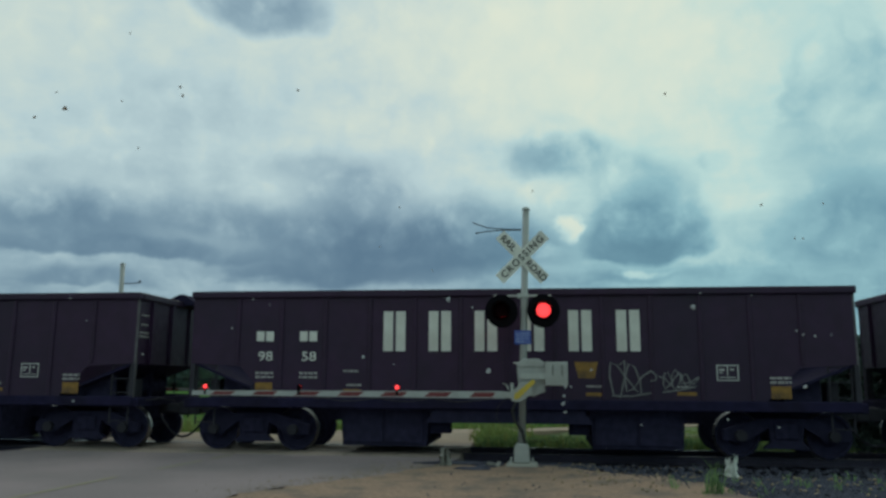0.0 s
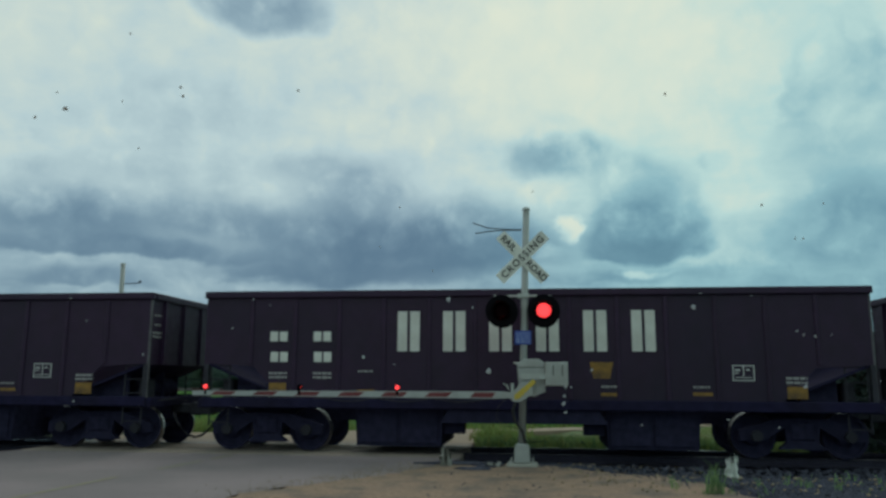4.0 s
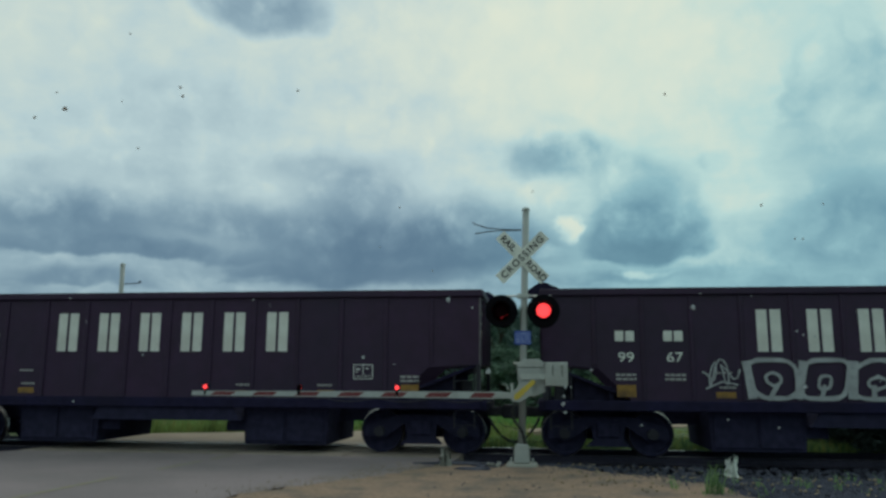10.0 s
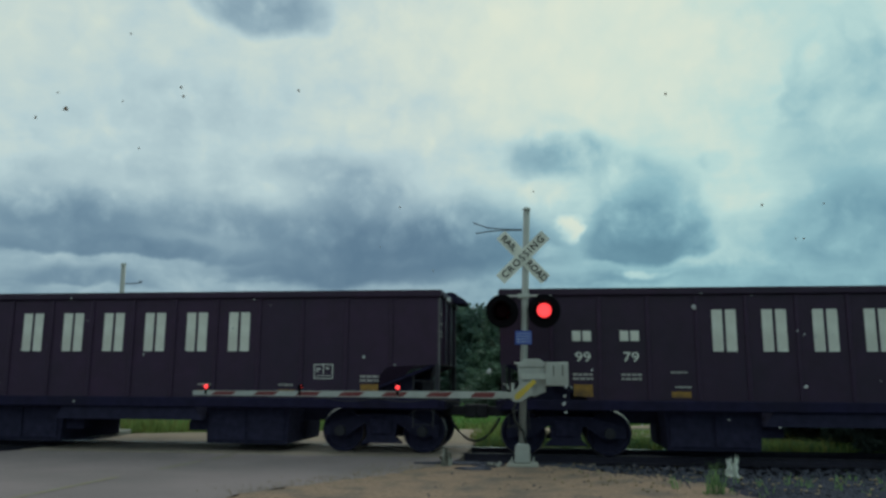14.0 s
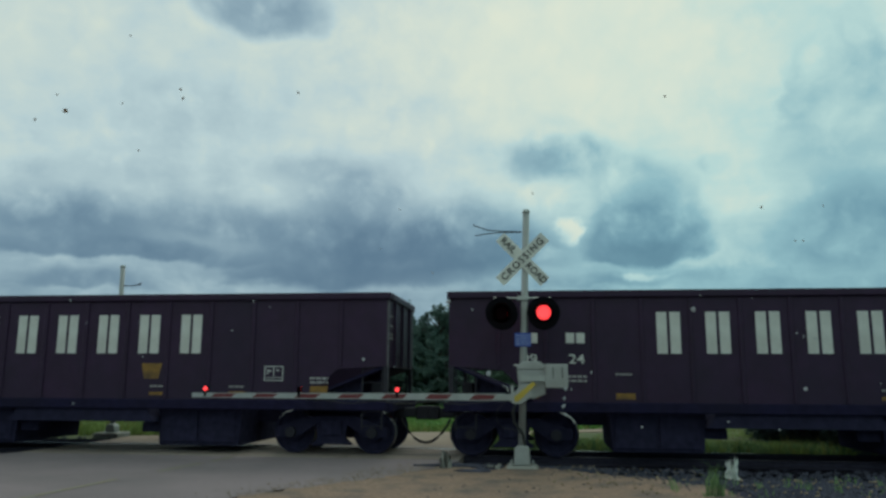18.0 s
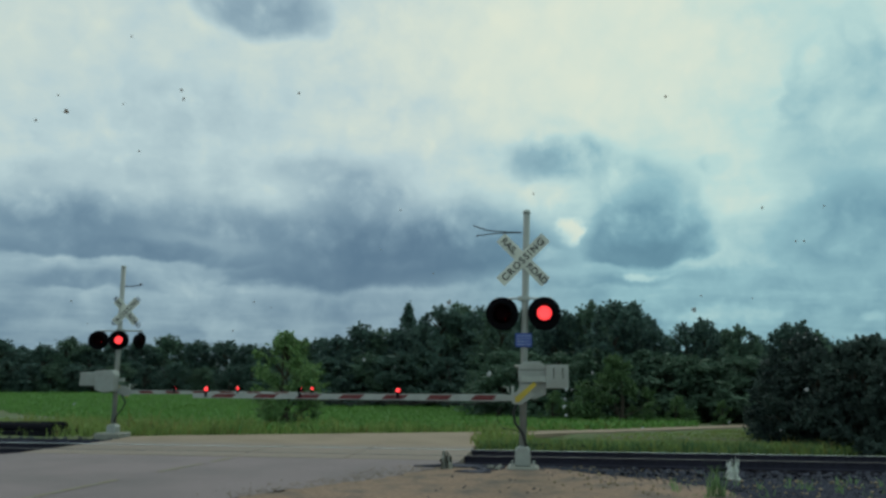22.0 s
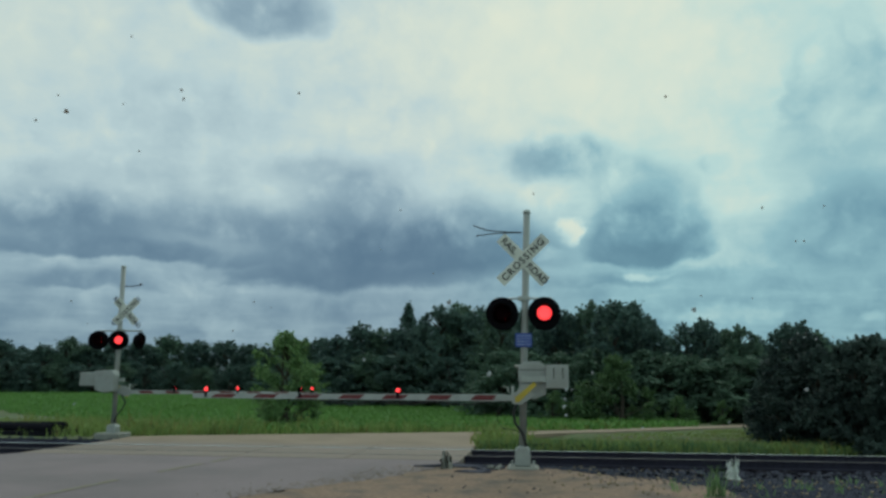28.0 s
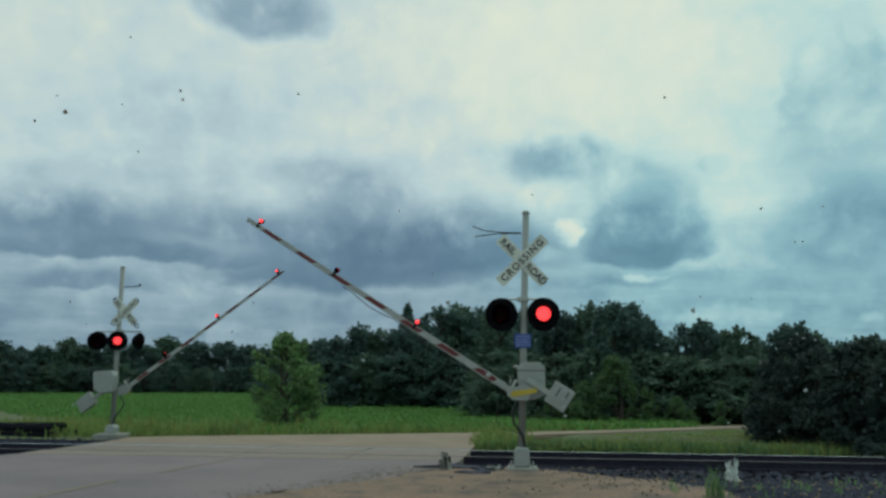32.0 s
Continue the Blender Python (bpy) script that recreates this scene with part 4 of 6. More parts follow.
# far signal, on the other side of the rails
far = mast("crossing_signal", pose(-11.86, 3.05, -0.06), 4.83, -0.012, "weathered grey crossing signal behind the rails with a striped gate", 0.36, 0.17)
crossbuck(far, 0.17, 3.55, 1, 0.92)
bm = bmesh.new()
tube(bm, ((-0.62, 0, 3.0), (0.66, 0, 3.0)), 0.02, 8)
box(bm, -0.09, 0.09, -0.09, 0.09, 2.95, 3.05)
part("lamp_crossarm", bm, GALV, far, "galvanised crossarm that carries the lamps")
flasher(far, -0.56, 2.73, -0.16, 1, 0.27, yaw=26)
flasher(far, 0.06, 2.73, -0.18, 0, 0.27, yaw=26)
flasher(far, 0.60, 2.72, 0.02, 3, 0.25, 88, 0.35)
bm = bmesh.new()
tube(bm, ((-0.05, 0, 4.28), (0.28, 0, 4.28), (0.52, 0, 4.31)), 0.014, 6)
tube(bm, ((0.5, 0, 4.31), (0.52, 0, 4.36)), 0.03, 6)
part("wire_rod", bm, RUBBER, far, "thin dark rod")
bm = bmesh.new()
slab(bm, ((-0.52, 0.50), (0.02, 0.54), (0.10, 0.40), (0.10, -0.06), (-0.22, -0.10), (-0.46, -0.02)), 0.0, 0.30)
part("gate_mechanism", bevelled(bm, 0.02), SILVER, far, "grey gate motor housing bolted to the pole", pose(0.0, -0.33, 1.36))
bm = bmesh.new()
tube(bm, ((0.22, -0.10, 1.22), (0.36, -0.1, 1.0), (0.30, -0.1, 0.85), (0.10, -0.08, 0.62), (0.06, -0.08, 0.45)), 0.022, 8)
part("conduit", bm, RUBBER, far, "black flexible cable conduit", smooth=True)
FAR_PIVOT = pose(0.20, -0.10, 1.35, 0, 0, 180)
far_arm = gate_arm(far, FAR_PIVOT, 0.36, 5.66, -0.06, ((5.52, 2), (3.42, 0), (1.58, 1)), 0.39, (0.72, 1.20, 0.10, 0.48), 0.054, 180)

# old ties stacked beside the far signal
pile_rnd = random.Random(4)
# last entry: no tie seen, added for the dark hole in the grass
for i, (x, y, z, turn) in enumerate(((-15.3, 3.7, -0.02, 2), (-15.15, 4.0, -0.02, -2), (-15.35, 4.3, -0.02, 1), (-15.55, 3.75, 0.20, -1), (-15.35, 4.1, 0.20, 4), (-15.05, 4.45, -0.02, 0), (-15.5, 4.4, 0.20, -3), (0.72, 2.95, -0.12, 6))):
    bm = bevelled(box(bmesh.new(), -1.35, 1.35, -0.125, 0.125, -0.105, 0.105), 0.055)
    ob = new("old_tie", mesh_of("old_tie", bm, TIE_WOOD))
    ob.matrix_basis = pose(x, y, z, pile_rnd.uniform(-3, 3), pile_rnd.uniform(-1, 1), turn)
    tagged(ob, "black weathered timber tie beside the track; the last stands for a dark hole", "timber tie", "stacked ties")

# a white rag caught at the ballast and a pale broken stump by the road
def rag(name, x, y, z, w, h, seed, label, category, mat):
    """A crumpled sheet, folded and torn at its upper edge, standing on its foot."""
    r = random.Random(seed)
    nu, nv = 14, 12
    tops = [0.55 + 0.45 * r.random() for _ in range(nu + 1)]
    front, back = [], []
    bm = bmesh.new()
    for j in range(nv + 1):
        for i in range(nu + 1):
            u, v = i / nu * 2 - 1, j / nv
            px = w * u * (1.0 - 0.15 * v) * (1 + 0.7 * noise.noise((u * 2, v * 3, seed)))
            py = 0.07 * math.sin(u * 7 + 2 * v) + 0.10 * noise.noise((u * 3, v * 4, seed + 5))
            pz = h * v * (tops[i] if v > 0.3 else 1)
            front.append(bm.verts.new((px, py, pz)))
            back.append(bm.verts.new((px, py + 0.012, pz)))
    k = nu + 1
    for j in range(nv):
        for i in range(nu):
            a = j * k + i
            bm.faces.new((front[a], front[a + 1], front[a + k + 1], front[a + k]))
            bm.faces.new((back[a], back[a + k], back[a + k + 1], back[a + 1]))
    rim = [*range(k), *(j * k + nu for j in range(1, nv + 1)), *(nv * k + i for i in range(nu - 1, -1, -1)), *(j * k for j in range(nv - 1, 0, -1))]
    for a, b in zip(rim, rim[1:] + rim[:1]):
        bm.faces.new((front[a], back[a], back[b], front[b]))
    ob = new(name, mesh_of(name, bm, mat))
    ob.matrix_basis = pose(x, y, z)
    tagged(ob, label, category)


rag("white_rag", 3.46, -2.62, -0.30, 0.12, 0.56, 3, "crumpled white plastic rag caught on the ballast", "litter", LITTER)
rag("broken_stub", -1.72, -3.25, -0.02, 0.11, 0.36, 5, "pale broken concrete stub beside the road", "rubble", CONCRETE)
rag("broken_stub", -0.85, -3.3, -0.02, 0.13, 0.13, 7, "pale broken concrete stub beside the road", "rubble", CONCRETE)


# ---------- the train ----------
CAR_LEN, CAR_PITCH = 13.70, 15.0
HALF, SIDE, TOP = CAR_LEN / 2, 1.55, 3.42
CUT = 1.45          # length of the open ends under the slope sheets


def wheel_mesh():
    bm = bmesh.new()
    lathe_y(bm, ((0.20, 0.075), (0.22, 0.02), (0.38, 0.03), (0.40, 0.075), (0.455, 0.075), (0.457, -0.02), (0.485, -0.045), (0.475, -0.065), (0.40, -0.065), (0.36, -0.02), (0.22, -0.03), (0.2, -0.06)), 28)
    bm.faces.ensure_lookup_table()
    for f in bm.faces:
        c = f.calc_center_median()
        if abs(math.hypot(c.x, c.z) - 0.455) < 0.02:
            f.material_index = 1
    return mesh_of("wheel", bm, TRUCK_LIFTED, WHEEL_RIM)


def truck(parent, x):
    """A two-axle truck: bolster, side frames with springs, four wheels, axles."""
    at = pose(x, 0, 0)
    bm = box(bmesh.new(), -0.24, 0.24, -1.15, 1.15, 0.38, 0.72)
    ob = part("truck", bevelled(bm, 0.03), TRUCK_LIFTED, parent, "grimy two-axle truck under the car", at)
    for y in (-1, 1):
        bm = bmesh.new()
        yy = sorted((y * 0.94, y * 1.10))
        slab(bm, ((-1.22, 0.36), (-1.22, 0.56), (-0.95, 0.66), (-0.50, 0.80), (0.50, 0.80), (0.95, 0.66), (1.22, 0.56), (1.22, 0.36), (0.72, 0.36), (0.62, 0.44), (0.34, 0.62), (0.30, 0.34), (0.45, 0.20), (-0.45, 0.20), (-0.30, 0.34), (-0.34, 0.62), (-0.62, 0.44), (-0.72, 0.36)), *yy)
        part("side_frame", bm, TRUCK_LIFTED, ob, "cast steel side frame")
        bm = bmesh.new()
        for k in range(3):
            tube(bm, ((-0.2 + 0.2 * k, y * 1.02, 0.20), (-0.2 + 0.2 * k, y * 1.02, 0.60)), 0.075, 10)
        part("spring_group", bm, SPRING_PALE, ob, "coil springs of the truck")
        for ax in (-0.89, 0.89):
            bm = bmesh.new()
            tube(bm, ((ax, y * 1.08, 0.46), (ax, y * 1.20, 0.46)), 0.11, 14)
            part("bearing", bm, CAR_STEEL, ob, "round axle bearing cap")
    for ax in (-0.89, 0.89):
        part("axle", tube(bmesh.new(), ((ax, -1.05, 0.457), (ax, 1.05, 0.457)), 0.08, 12), TRUCK_LIFTED, ob)
        for y in (-1, 1):
            part("wheel", WHEEL, None, ob, "steel wheel with a bright tread", pose(ax, y * 0.78, 0.457, 0, 0, 0 if y > 0 else 180))


WHEEL = wheel_mesh()


def build_car():
    car = thing("ballast_car", pose(0, 0, 0), "dark red open-top ballast hopper car in a moving train", "rail car", "cars of the train")
    # side sheets, cut up at both ends
    for y in (-1, 1):
        bm = bmesh.new()
        yy = sorted((y * SIDE, y * (SIDE - 0.03)))
        slab(bm, ((-HALF, 1.86), (-HALF, 3.30), (HALF, 3.30), (HALF, 1.86), (HALF - CUT + 0.35, 1.80), (HALF - CUT - 0.30, 1.14), (-HALF + CUT + 0.30, 1.14), (-HALF + CUT - 0.35, 1.80)), *yy)
        part("side_sheet", bm, CAR_RED, car, "dull dark red steel side, scuffed and stained")
        yy = sorted((y * (SIDE + 0.07), y * (SIDE - 0.09)))
        bm = bevelled(box(bmesh.new(), -HALF - 0.05, HALF + 0.05, yy[0], yy[1], 3.27, TOP), 0.018)
        part("top_chord", bm, CAR_RED, car, "box-section rim along the top")
        yy = sorted((y * (SIDE + 0.05), y * (SIDE - 0.14)))
        bm = box(bmesh.new(), -HALF, HALF, yy[0], yy[1], 0.94, 1.145)
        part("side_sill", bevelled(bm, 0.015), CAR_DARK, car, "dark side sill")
        for i in range(13):
            x = -5.82 + 0.97 * i
            z0 = 1.86 if abs(x) > HALF - CUT + 0.2 else 1.15
            yy = sorted((y * (SIDE + 0.028), y * SIDE))
            part("side_stake", bevelled(box(bmesh.new(), -0.045, 0.045, yy[0], yy[1], z0, 3.27), 0.012), CAR_RED, car, "", pose(x, 0, 0))
        for x in (-1, 1):
            xx = sorted((x * HALF, x * (HALF - 0.09)))
            yy = sorted((y * (SIDE + 0.01), y * (SIDE - 0.10)))
            part("corner_post", box(bmesh.new(), *xx, *yy, 1.0, 1.86), CAR_STEEL, car, "upright corner post")
    # ends, slope sheets and inner floor
    for x in (-1, 1):
        xx = sorted((x * HALF, x * (HALF - 0.04)))
        part("end_sheet", box(bmesh.new(), *xx, -SIDE + 0.03, SIDE - 0.03, 1.84, 3.30), CAR_RED, car, "flat steel end of the car")
        xx = sorted((x * (HALF + 0.07), x * (HALF - 0.09)))
        part("end_chord", bevelled(box(bmesh.new(), *xx, -SIDE + 0.09, SIDE - 0.09, 3.27, TOP - 0.004), 0.015), CAR_RED, car, "rim across the end")
        for yy in (-0.95, 0.0, 0.95):
            xx = sorted((x * (HALF + 0.06), x * HALF))
            part("end_rib", box(bmesh.new(), *xx, yy - 0.05, yy + 0.05, 1.86, 3.27), CAR_RED, car)
        bm = bmesh.new()
        slab(bm, sorted(((x * (HALF - 0.04), 1.90), (x * (HALF - 0.04), 1.84), (x * (HALF - 2.3), 0.95), (x * (HALF - 2.3), 1.01)), key=lambda p: 0), -SIDE + 0.035, SIDE - 0.035)
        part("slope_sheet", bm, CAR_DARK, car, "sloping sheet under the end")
        xx = sorted((x * (HALF + 0.12), x * (HALF - 0.12)))
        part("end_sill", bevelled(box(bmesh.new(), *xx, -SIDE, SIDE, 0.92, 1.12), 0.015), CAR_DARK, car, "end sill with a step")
        for yy in (-1.48, 1.48):
            bm = bmesh.new()
            for k in range(5):
                z = 0.62 + 0.30 * k
                tube(bm, ((x * (HALF - 0.13), yy, z), (x * (HALF - 0.55), yy, z)), 0.013, 6)
            tube(bm, ((x * (HALF - 0.13), yy, 0.55), (x * (HALF - 0.13), yy, 1.9)), 0.02, 6)
            tube(bm, ((x * (HALF - 0.55), yy, 0.55), (x * (HALF - 0.55), yy, 1.9)), 0.02, 6)
            part("ladder", bm, CAR_STEEL, car, "steel ladder at the corner")
        # coupler and air hose
        bm = bmesh.new()
        xx = sorted((x * (HALF - 0.1), x * (HALF + 0.45)))
        box(bm, *xx, -0.09, 0.09, 0.74, 0.96)
        xx = sorted((x * (HALF + 0.38), x * (HALF + 0.665)))
        box(bm, *xx, -0.16, 0.16, 0.70, 1.0)
        part("coupler", bevelled(bm, 0.03), CAR_STEEL, car, "rusty knuckle coupler")
        bm = bmesh.new()
        tube(bm, [(x * (HALF + 0.1 + 0.55 * t), -0.42, 0.74 - 0.52 * math.sin(t * math.pi * 0.5) ** 0.8) for t in (0, 0.15, 0.35, 0.55, 0.75, 1.0)], 0.028, 8)
        part("air_hose", bm, CAR_STEEL, car, "hanging brake hose", smooth=True)
        for yy in (-SIDE - 0.004, SIDE - 0.046):
            part("corner_angle", box(bmesh.new(), *sorted((x * (HALF - 0.03), x * (HALF + 0.012))), yy, yy + 0.05, 1.12, 3.265), END_STEEL if x > 0 else CAR_RED, car, "steel angle up the corner, paler on the right-hand end")
        # web plates under the slope sheet
        bm = bmesh.new()
        xs = [x * (HALF - q) for q in (0.40, 0.40, 2.4, 2.4)]
        slab(bm, list(zip(xs, (0.98, 1.76, 0.98, 0.97))), -0.05, 0.05)
        part("web_plate", bm, TRUCK_LIFTED, car, "dark plate that carries the end")
        for yy in (-1.16, 1.16):
            bm = bmesh.new()
            slab(bm, [(x * (HALF - q), z) for q, z in ((0.62, 0.98), (0.62, 1.64), (1.0, 1.46), (2.4, 0.98))], yy - 0.03, yy + 0.03)
            part("web_plate", bm, TRUCK_LIFTED, car, "dark plate that carries the end")
        bm = bmesh.new()
        tube(bm, ((x * (HALF - 0.62), -0.55, 1.34), (x * (HALF - 0.62), 0.75, 1.34)), 0.20, 14)
        box(bm, *sorted((x * (HALF - 0.5), x * (HALF - 0.74))), -0.5, -0.42, 1.0, 1.2)
        box(bm, *sorted((x * (HALF - 0.5), x * (HALF - 0.74))), 0.5, 0.58, 1.0, 1.2)
        part("air_tank", bm, TRUCK_LIFTED, car, "brake air tank on the end platform")
        bm = bmesh.new()
        box(bm, *sorted((x * (HALF - 0.22), x * (HALF - 0.46))), -1.05, -0.72, 1.1, 1.52)
        part("valve_box", bevelled(bm, 0.03), CAR_STEEL, car, "brake valve on the end platform")
        bm = bmesh.new()
        xx = sorted((x * (HALF - 1.32), x * (HALF - 1.40)))
        box(bm, *xx, -1.4, 1.4, 0.98, 1.42)
        part("bolster_plate", bm, TRUCK_LIFTED, car, "cross plate over the truck")
        # uncoupling lever and brake gear on the platform
        bm = bmesh.new()
        tube(bm, ((x * (HALF + 0.1), -1.45, 1.05), (x * (HALF + 0.14), -0.5, 1.08), (x * (HALF + 0.3), -0.15, 1.02)), 0.014, 6)
        part("lever", bm, CAR_STEEL, car, "uncoupling lever")
        truck(car, x * 5.55)
    bm = bmesh.new()
    box(bm, -HALF + 0.1, HALF - 0.1, -0.17, 0.17, 0.62, 0.98)
    part("centre_sill", bm, TRUCK_LIFTED, car, "centre sill")
    # hopper boxes with their doors
    for x in (-2.62, 2.62):
        bm = bmesh.new()
        slab(bm, ((x - 0.95, 0.95), (x + 0.95, 0.95), (x + 0.90, 0.16), (x - 0.90, 0.16)), -1.22, 1.22)
        hop = part("hopper", bm, TRUCK_LIFTED, car, "low discharge hopper with ribbed doors")
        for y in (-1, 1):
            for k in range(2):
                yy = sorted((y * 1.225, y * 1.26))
                part("hopper_door", bevelled(box(bmesh.new(), x - 0.86 + 0.89 * k, x - 0.03 + 0.86 * k, *yy, 0.22, 0.90), 0.012), TRUCK_LIFTED, hop, "dark steel discharge door")
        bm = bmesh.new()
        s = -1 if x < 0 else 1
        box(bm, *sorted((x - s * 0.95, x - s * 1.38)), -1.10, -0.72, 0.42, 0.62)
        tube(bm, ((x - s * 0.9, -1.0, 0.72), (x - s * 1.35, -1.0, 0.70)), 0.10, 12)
        part("air_cylinder", bm, TRUCK_LIFTED, car, "air cylinder that works the doors")
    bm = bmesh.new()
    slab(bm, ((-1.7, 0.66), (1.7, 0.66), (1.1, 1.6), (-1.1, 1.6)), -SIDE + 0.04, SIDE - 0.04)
    part("ridge", bm, TRUCK_LIFTED, car, "ridge between the hoppers")
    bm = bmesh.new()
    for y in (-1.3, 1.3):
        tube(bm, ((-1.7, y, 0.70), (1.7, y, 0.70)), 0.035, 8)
    part("brake_pipe", bm, TRUCK_LIFTED, car, "pipe along the sill")
    return car


def flat_quad(bm, x0, x1, z0, z1, y=0.0, th=0.003):
    box(bm, x0, x1, y - th, y, z0, z1)


Y_DECAL = -SIDE - 0.0005


def block_shapes():
    """Six pairs of stout plain bars that stand for the owner's large white mark."""
    out = []
    for i in range(6):
        bm = bmesh.new()
        flat_quad(bm, -0.235, -0.03, -0.42, 0.42)
        flat_quad(bm, 0.03, 0.235, -0.42, 0.42)
        out.append((mesh_of("mark", bm, WHITE_PAINT), -HALF + 4.47 + 0.968 * i))
    return out


MARKS = block_shapes()
PAIR = {}


def pair_mesh(s):
    if s not in PAIR:
        PAIR[s] = text_mesh(s, 0.275, WHITE_PAINT, 0.001, 0.002)
        PAIR[s].transform(Matrix.Diagonal((1.22, 1, 1, 1)))
    return PAIR[s]


def bars_mesh(name, spans, mat):
    bm = bmesh.new()
    for s in spans:
        flat_quad(bm, *s)
    return mesh_of(name, bm, mat)


# the owner's code and the numbers that cannot be told, as bars
CODE = bars_mesh("owner_code", ((-0.19, -0.02, -0.105, 0.105), (0.02, 0.19, -0.105, 0.105)), WHITE_PAINT)


def print_mesh(rows, w, h, seed, mat):
    bm = bmesh.new()
    ribbon_bars(bm, rows, -w / 2, w / 2, -h / 2, h / 2, 0.0, random.Random(seed))
    return mesh_of("small_print", bm, mat)


PRINTS = [print_mesh(2, 0.40, 0.17, s, FADED_WHITE) for s in range(5)] + [print_mesh(1, 0.32, 0.07, s, FADED_WHITE) for s in (7, 8)]
PLATE_O = bars_mesh("orange_plate", ((-0.19, 0.19, -0.06, 0.06),), ORANGE)
PLATE_B = bars_mesh("orange_plate", ((-0.19, 0.19, -0.14, 0.10),), ORANGE)
PLATE_T = mesh_of("orange_plate", slab(bmesh.new(), ((-0.24, 0.17), (-0.22, 0.08), (-0.16, -0.16), (0.16, -0.16), (0.22, 0.08), (0.24, 0.17)), -0.003, 0.0), ORANGE)
PLATE_Y = bars_mesh("yellow_plate", ((-0.19, 0.19, -0.035, 0.035),), ORANGE)
STRIPE_Y = bars_mesh("yellow_stripe", ((-0.04, 0.04, -0.40, 0.40),), YELLOW_DECAL)


def frame_box():
    bm = bmesh.new()
    for s in ((-0.21, 0.21, 0.135, 0.155), (-0.21, 0.21, -0.155, -0.135), (-0.21, -0.19, -0.135, 0.135), (0.19, 0.21, -0.135, 0.135), (-0.01, 0.01, -0.06, 0.135), (-0.16, -0.06, 0.04, 0.075), (-0.16, -0.10, -0.01, 0.015), (0.05, 0.12, 0.05, 0.08), (-0.16, 0.16, -0.095, -0.08)):
        flat_quad(bm, *s)
    return mesh_of("data_panel", bm, BRIGHT_STENCIL)


DATA_PANEL = frame_box()


def stroke(verts, faces, pts, w):
    """A flat painted ribbon of width w through points (x, z), each piece laid a little over the last."""
    base, last = len(faces), len(pts) - 1
    for i, (x, z) in enumerate(pts):
        (xa, za), (xb, zb) = pts[max(i - 1, 0)], pts[min(i + 1, last)]
        n = math.hypot(xb - xa, zb - za) or 1
        dx, dz = (xb - xa) / n, (zb - za) / n
        e = w * 0.35 * ((i == last) - (i == 0))
        ww = w * (0.85 + 0.3 * abs(math.sin(x * 9 + z * 13))) / 2
        y, k = -0.00003 * (base + i), len(verts)
        verts += [(x + dx * e - dz * ww, y, z + dz * e + dx * ww), (x + dx * e + dz * ww, y, z + dz * e - dx * ww)]
        if i:
            faces.append((k - 2, k - 1, k + 1, k))


def scrawl(x0, x1, z0, z1, seed, mat, w=0.035, loops=None):
    """One spray-painted running line of loops, with no writing in it."""
    r = random.Random(seed)
    V, F = [], []
    n = loops or max(3, int((x1 - x0) / 0.2))
    step, h = (x1 - x0) / n, z1 - z0
    pts = []
    p, q = r.uniform(0, 6), r.uniform(0.8, 1.3)
    for j in range(n * 11):
        t = j / 11
        amp = 0.30 + 0.2 * math.sin(1.7 * t + p)
        pts.append((x0 + step * (t + 0.62 * math.sin(6.283 * t * q + p)), z0 + h * (0.5 + amp * math.sin(6.283 * t * q * 1.5 + seed) + 0.08 * math.sin(17 * t))))
    stroke(V, F, pts, w)
    stroke(V, F, [(x0, z0 + h * r.uniform(-0.1, 0.1)), ((x0 + x1) / 2, z0 + h * r.uniform(0, 0.15)), (x1, z0 + h * r.uniform(0, 0.25))], w)
    return raw_mesh("spray_paint", V, F, mat)


def outline_letters(x0, x1, z0, z1, n, seed, mat, w=0.06, broken=False):
    """A row of large hollow painted blocks with rounded corners, a slot inside and a thick side."""
    r = random.Random(seed)
    V, F = [], []
    step, h = (x1 - x0) / n, z1 - z0
    for i in range(n):
        cx, cz = x0 + step * (i + 0.5), (z0 + z1) / 2
        lean, taper, bow = r.uniform(-0.22, 0.30), r.uniform(-0.25, 0.25), r.uniform(-0.12, 0.12)

        def ring(size, wide, dz, m):
            pts = []
            for j in range(29):
                a = 6.283 * j / 28
                c, q = math.cos(a), math.sin(a)
                c, q = math.copysign(abs(c) ** m, c), math.copysign(abs(q) ** m, q)
                zz = h * 0.48 * size * q + dz
                pts.append((cx + step * 0.43 * wide * c * (1 + taper * q) + lean * zz + bow * math.cos(3 * a), max(z0, min(z1, cz + zz))))
            return pts

        loops = [(ring(1.0, 1.0, 0.0, 0.45), w), (ring(0.34, 0.26, h * r.uniform(-0.15, 0.15), 0.6), w * 0.7)]
        if r.random() < 0.5:
            loops.append(([(cx - step * 0.1, z0), (cx + step * r.uniform(-0.1, 0.1), z0 + h * 0.32)], w))
        for pts, ww in loops:
            if broken:
                for j in range(len(pts) - 1):
                    if r.random() < 0.6:
                        stroke(V, F, pts[j:j + 2], ww * r.uniform(0.6, 1.2))
            else:
                stroke(V, F, pts, ww)
        if not broken:
            stroke(V, F, [(cx - step * 0.47 + lean * q, cz + q) for q in (-h * 0.42, -h * 0.1, h * 0.2, h * 0.38)], w * 1.9)
    return raw_mesh("spray_paint", V, F, mat)


L0 = -HALF


